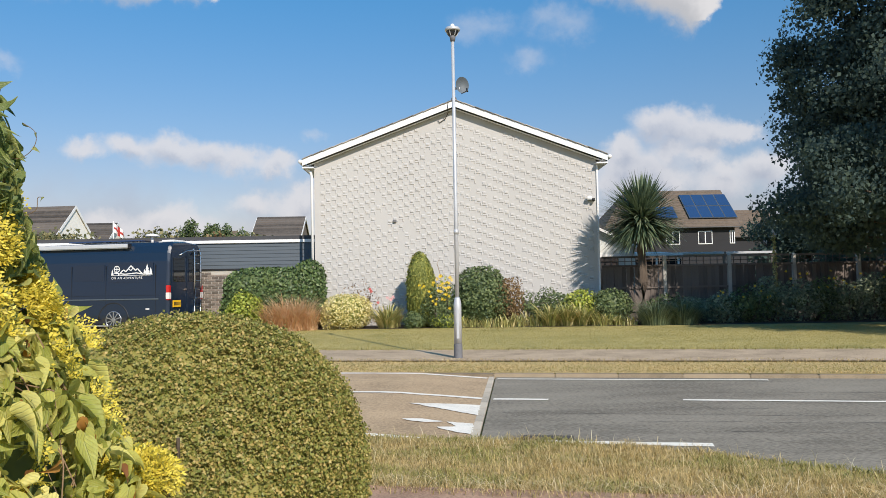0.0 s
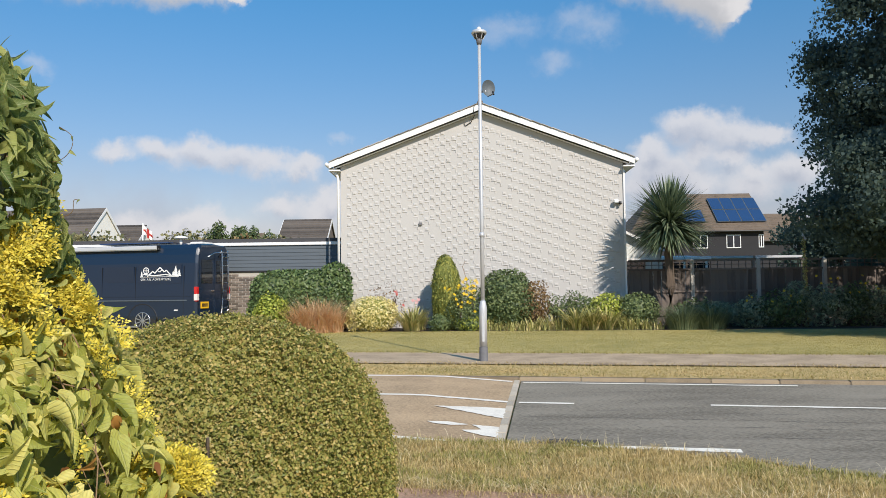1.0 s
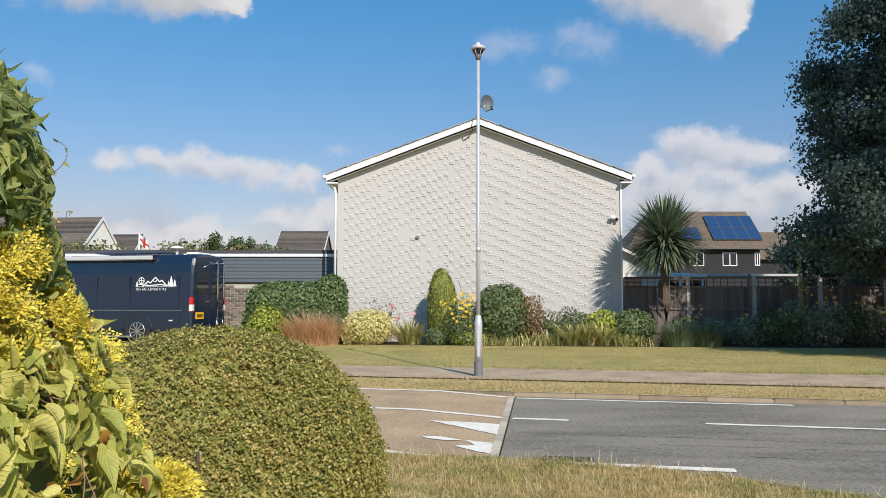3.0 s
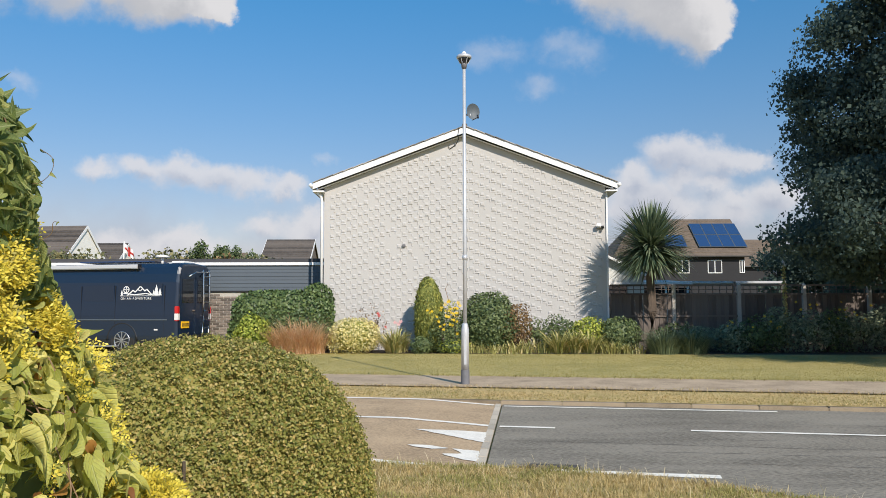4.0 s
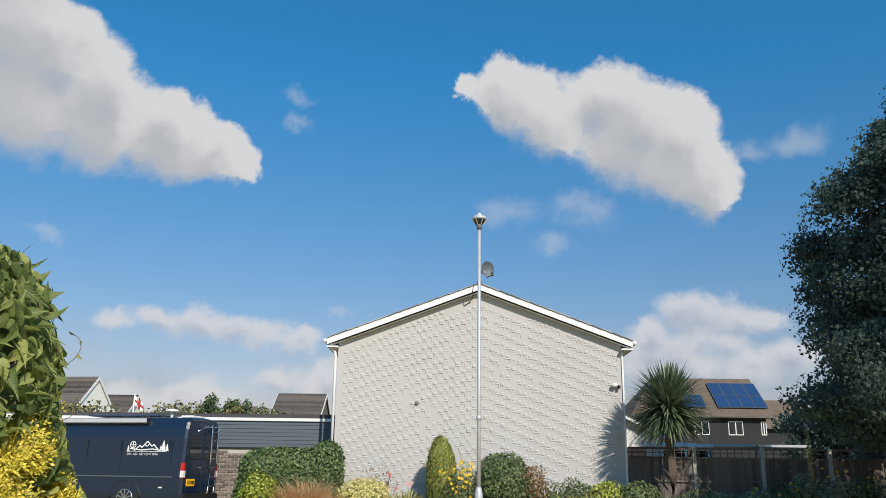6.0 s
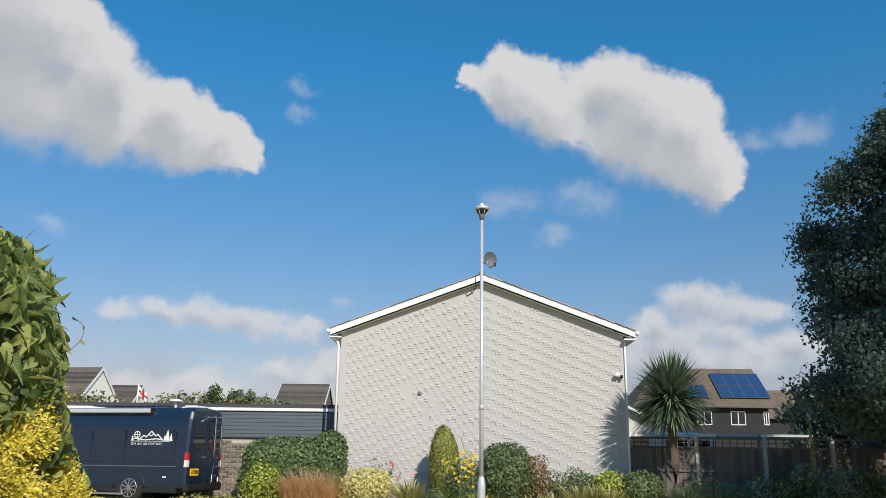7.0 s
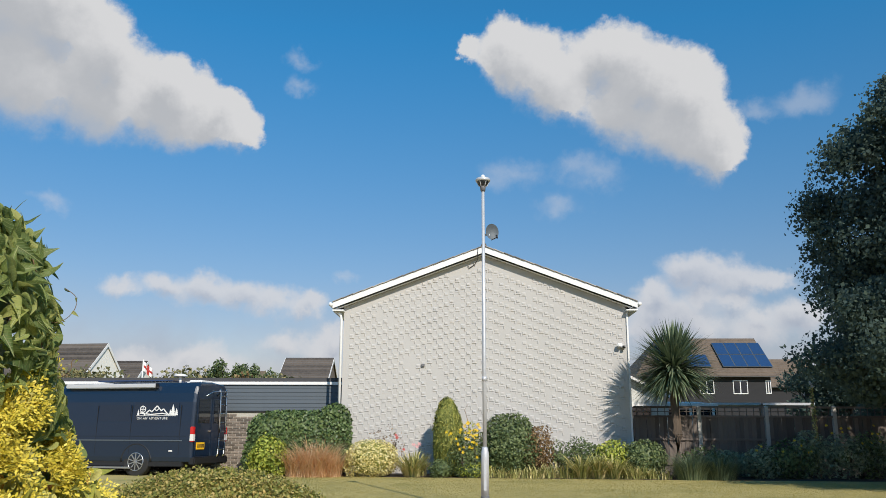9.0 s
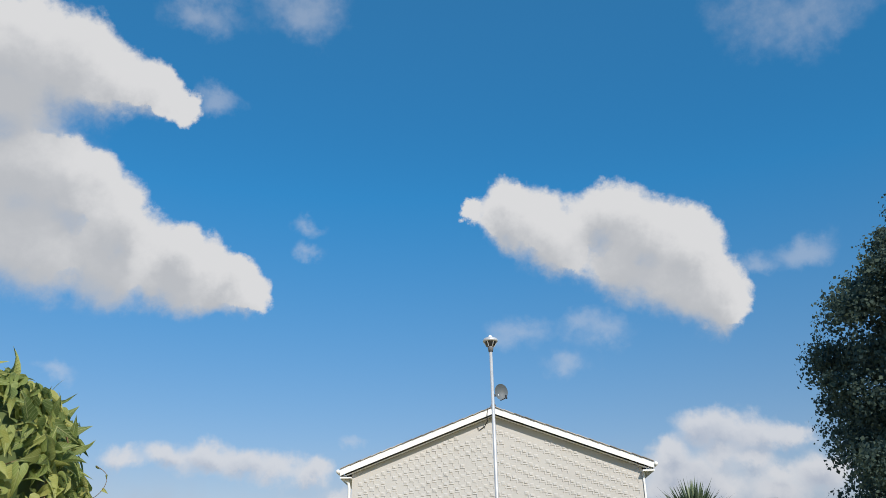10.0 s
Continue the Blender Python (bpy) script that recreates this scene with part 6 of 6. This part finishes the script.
def garden_ornaments():
    v = thing("weather_vane", "pale bird weather vane on a thin dark pole", "weather vane", (10.7, 27.0, 0.22))
    part("pole", Geo().tube([(0, 0, 0), (0, 0, 2.62)], 0.014, 6), BLACK, v)
    part("bird", Geo().prism([(-0.16, 2.60), (-0.02, 2.58), (0.10, 2.62), (0.15, 2.74), (0.06, 2.70), (-0.02, 2.82), (-0.06, 2.70)], (-0.008, 0.008)), SILVER, v, "pale flat metal bird")
    part("arm", Geo().tube([(-0.26, 0, 2.40), (0.26, 0, 2.40)], 0.009, 6), BLACK, v)
    cu = bpy.data.curves.new("letter", "FONT")
    cu.body, cu.size, cu.align_x, cu.extrude = "N", 0.16, "CENTER", 0.004
    cu.materials.append(SILVER)
    tx = new("letter", cu)
    tx.parent = v
    tx.matrix_basis = pose(-0.27, -0.01, 2.36, 90, 0, 0)
    d = thing("bird_ornament", "tan carved bird ornament on the fence rail", "ornament", (12.25, 25.62, 2.17))
    g = Geo().tube([(-0.16, 0, 0.06), (-0.08, 0, 0.07), (0.02, 0, 0.08), (0.10, 0, 0.07), (0.15, 0, 0.05)], [0.01, 0.05, 0.065, 0.05, 0.01], 10)
    part("body", g, TWIG, d, smooth=True)
    part("neck", Geo().tube([(-0.06, 0, 0.09), (-0.09, 0, 0.18), (-0.08, 0, 0.24), (-0.11, 0, 0.255), (-0.15, 0, 0.25)], [0.028, 0.02, 0.024, 0.02, 0.006], 8), TWIG, d, smooth=True)
    part("foot", Geo().box(-0.03, -0.02, -0.005, 0.03, 0.02, 0.04), TWIG, d)
    t = thing("flower_spire", "tall grey-green flower spire in the border", "plant", (9.55, 24.05, 0.2))
    part("stem", Geo().tube([(0, 0, 0), (0.03, 0, 1.2), (-0.05, 0, 2.55)], [0.018, 0.013, 0.006], 6), TWIG, t)
    rng = np.random.default_rng(71)
    z = rng.uniform(0.2, 2.5, 420)
    a = rng.uniform(0, 6.28, 420)
    P = np.stack([0.03 * np.cos(a) - 0.02 * z, 0.03 * np.sin(a), z], 1)
    leaves("foliage", P, np.stack([np.cos(a), np.sin(a), np.full(420, 0.6)], 1), 0.07, L_STRAP, t, "diamond", rng)


garden_ornaments()


def small_tree(name, label, at, h, r, mat, n, size, seed, low=0.25):
    rng = np.random.default_rng(seed)
    r2 = random.Random(seed)
    t = thing(name, label, "tree", at)
    g = Geo().tube([(0, 0, -0.2), (0.05, 0, h * 0.5), (0, 0, h * 0.9)], [0.16, 0.10, 0.03], 8)
    pts, nor = [], []
    for i in range(24):
        a, z, q = r2.uniform(0, 6.28), r2.uniform(low, 0.95), r2.uniform(0.3, 1)
        k = r * q * math.sqrt(max(0.06, 1 - ((z - 0.55) / 0.5) ** 2))
        c = (k * math.cos(a), k * math.sin(a), z * h)
        g.tube([(0, 0, z * h * 0.6), c], [0.04, 0.01], 5)
        P, N = crown_points(n // 24, c, (r * 0.36, r * 0.36, h * 0.11), rng, 2, 0.8, 5, 0.4)
        pts.append(P), nor.append(N)
    part("trunk", g, BARK, t)
    leaves("crown", np.concatenate(pts), np.concatenate(nor), size, mat, t, "diamond", rng, None, 1.2, tilt=0.9)


rr = random.Random(9)
for i in range(9):
    small_tree("distant_tree", "distant brownish green garden tree", (-22.5 + i * 1.55, 46 + rr.uniform(-3, 4), 0.22), rr.uniform(4.0, 4.9), 1.5, L_RUST if i % 3 == 0 else L_FAR, 1500, 0.20, 100 + i)
for i, (x, h) in enumerate(((-14.9, 5.3), (-13.9, 5.0), (-13.1, 5.35), (-12.1, 4.7))):
    small_tree("distant_tree", "distant dark evergreen tree behind the garage", (x, 50, 0.22), h, 0.95, L_DARK, 5200, 0.15, 130 + i)
for i, (x, y, h) in enumerate(((15.3, 38, 3.9), (16.8, 38, 4.3), (17.6, 38, 5.6), (20.0, 40, 6.0), (16.8, 34, 3.7), (15.3, 30, 3.2), (18.5, 31, 4.2), (15.9, 32, 3.4))):
    small_tree("garden_tree", "leafy garden tree behind the fence", (x, y, 0.22), h, 1.9, L_TREE, 9000, 0.15, 150 + i)


# ---- small pieces of the setting ----
relief(gable)
house_fittings()


def garage_bricks():
    me = Geo().box(0, -0.012, 0, 0.208, 0.05, 0.060).mesh("brick", 0.004)
    me.materials.append(BRICK)
    rng = random.Random(12)
    made = 0
    for r in range(25):
        for c in range(14):
            x = -7.95 + c * 0.226 + (0.113 if r % 2 else 0)
            if made >= 300 or x > -5.0:
                continue
            ob = new("brick", me)
            ob.parent = garage
            ob.location = (x, 26.65 + 0.012 + rng.uniform(-0.002, 0.002), GZ + 0.02 + r * 0.0755)
            made += 1
    g = Geo()
    for r in range(25):
        for c in range(42):
            x = -13.4 + c * 0.226 + (0.113 if r % 2 else 0)
            if -8.0 < x < -4.95 and r < 25:
                continue
            if x > -4.1:
                continue
            g.box(x, 26.65, GZ + 0.02 + r * 0.0755, x + 0.211, 26.655, GZ + 0.082 + r * 0.0755)
    part("brickwork", g, BRICK, garage, kind="stuff")


garage_bricks()


def grass():
    rng = np.random.default_rng(90)

    def field(n, u0, u1, w0, w1):
        u, w = rng.uniform(u0, u1, n), rng.uniform(w0, w1, n)
        return u, w

    def place(u, w):
        return np.array([tuple(uw(a, b, ground_z(b) + 0.005)) for a, b in zip(u, w)])

    u, w = field(75000, -3.0, 6.5, -7.12, -5.42)
    edge_w = np.array([near_w(a) for a in u])
    keep = w < edge_w + 0.06
    u, w = u[keep], w[keep]
    P = place(u, np.minimum(w, edge_w[keep]))
    P[:, 2] += 0.012
    # patches: green, turning, straw; tufts stand taller in places
    patch = np.sin(P[:, 0] * 2.3 + 1.7 * np.sin(P[:, 1] * 3.9)) * np.sin(P[:, 1] * 4.7 + 0.8 * np.sin(P[:, 0] * 5.3)) + rng.normal(size=len(P)) * 0.45
    tall = 1 + 0.55 * np.sin(P[:, 0] * 13 + 2 * np.sin(P[:, 1] * 17)) * np.sin(P[:, 1] * 19 + P[:, 0] * 3)
    for m, sel, high, wide in ((L_GREENV, patch > 0.5, 0.046, 0.0022), (L_TURF, (patch <= 0.5) & (patch > 0.05), 0.038, 0.0021), (L_VERGE, patch <= 0.05, 0.056, 0.0017)):
        blades("verge_grass", P[sel], high * tall[sel], wide, m, None, rng, 0.8, 0.8, kind="stuff")
    # bleached seed stalks that stand above the edge of the road, and here and there
    u = rng.uniform(-3.0, 6.5, 520)
    w = np.array([near_w(a) for a in u]) - rng.uniform(0, 1, 520) ** 2.2 * 1.2
    blades("verge_grass", place(u, w) + np.array([[0, 0, 0.012]]), 0.125, 0.0016, L_STALK, None, rng, 0.5, 0.35, kind="stuff")
    u = rng.uniform(-3.0, 6.5, 900)
    w = rng.uniform(-7.2, -7.06, 900)
    blades("verge_grass", place(u, w) + np.array([[0, 0, 0.02]]), 0.10, 0.0016, L_STALK, None, rng, 1.6, 1.3, kind="stuff")
    u, w = field(2600, -3, 6.5, -7.3, -7.08)
    blades("verge_grass", place(u, w) + np.array([[0, 0, 0.012]]), 0.07, 0.0018, L_VERGE, None, rng, 1.2, 1.0, kind="stuff")
    u, w = field(34000, -6, 12, 0.06, 1.30)
    P = place(u, w)
    dry = np.sin(P[:, 0] * 1.9 + np.sin(P[:, 1] * 3)) * np.sin(P[:, 1] * 5.1 + P[:, 0]) + rng.normal(size=len(P)) * 0.5 > 0.1
    blades("verge_grass", P[dry], 0.032, 0.004, L_VERGE, None, rng, 0.9, 0.8, kind="stuff")
    blades("verge_grass", P[~dry], 0.026, 0.004, L_TURF, None, rng, 0.9, 0.8, kind="stuff")
    u, w = field(90000, -9, 14, 3.42, 10.5)
    P = place(u, w)
    P = P[P[:, 1] < 23.75 - 0.10 * np.minimum(P[:, 0], 9)]
    blades("lawn_grass", P, 0.012, 0.007, L_LAWN, None, rng, 0.8, 0.7, kind="stuff")
    u, w = field(5200, -6, 12, 1.2, 1.62)
    k = rng.uniform(0, 1, len(u)) < (1.62 - w) / 0.42
    blades("verge_grass", place(u[k], w[k]) + np.array([[0, 0, 0.012]]), 0.05, 0.004, L_VERGE, None, rng, 0.8, 0.7, kind="stuff")
    u, w = field(5200, -9, 12, 3.12, 3.5)
    k = rng.uniform(0, 1, len(u)) < (w - 3.12) / 0.38
    blades("verge_grass", place(u[k], w[k]) + np.array([[0, 0, 0.012]]), 0.05, 0.005, L_TURF, None, rng, 0.8, 0.7, kind="stuff")
    for ob in scene.objects:
        if ob.name.startswith("verge_grass"):
            tagged(ob, "rough dry grass blades on the verge", "grass")
        elif ob.name.startswith("lawn_grass"):
            tagged(ob, "short mown lawn grass blades", "grass")


grass()


# repeats that one could count
for prefix, group in (("iris_clump", "irises along the wall"), ("daylily", "daylilies along the wall"), ("border_shrub", "shrubs along the fence"), ("lime_shrub", "lime shrubs of the border"),
                      ("grass_tuft", "grass tufts of the border"), ("distant_tree", "distant trees"), ("garden_tree", "trees behind the fence"), ("far_house", "houses in the distance")):
    for ob in scene.objects:
        if ob.parent is None and ob.name.split(".")[0] == prefix:
            tagged(ob, group=group)
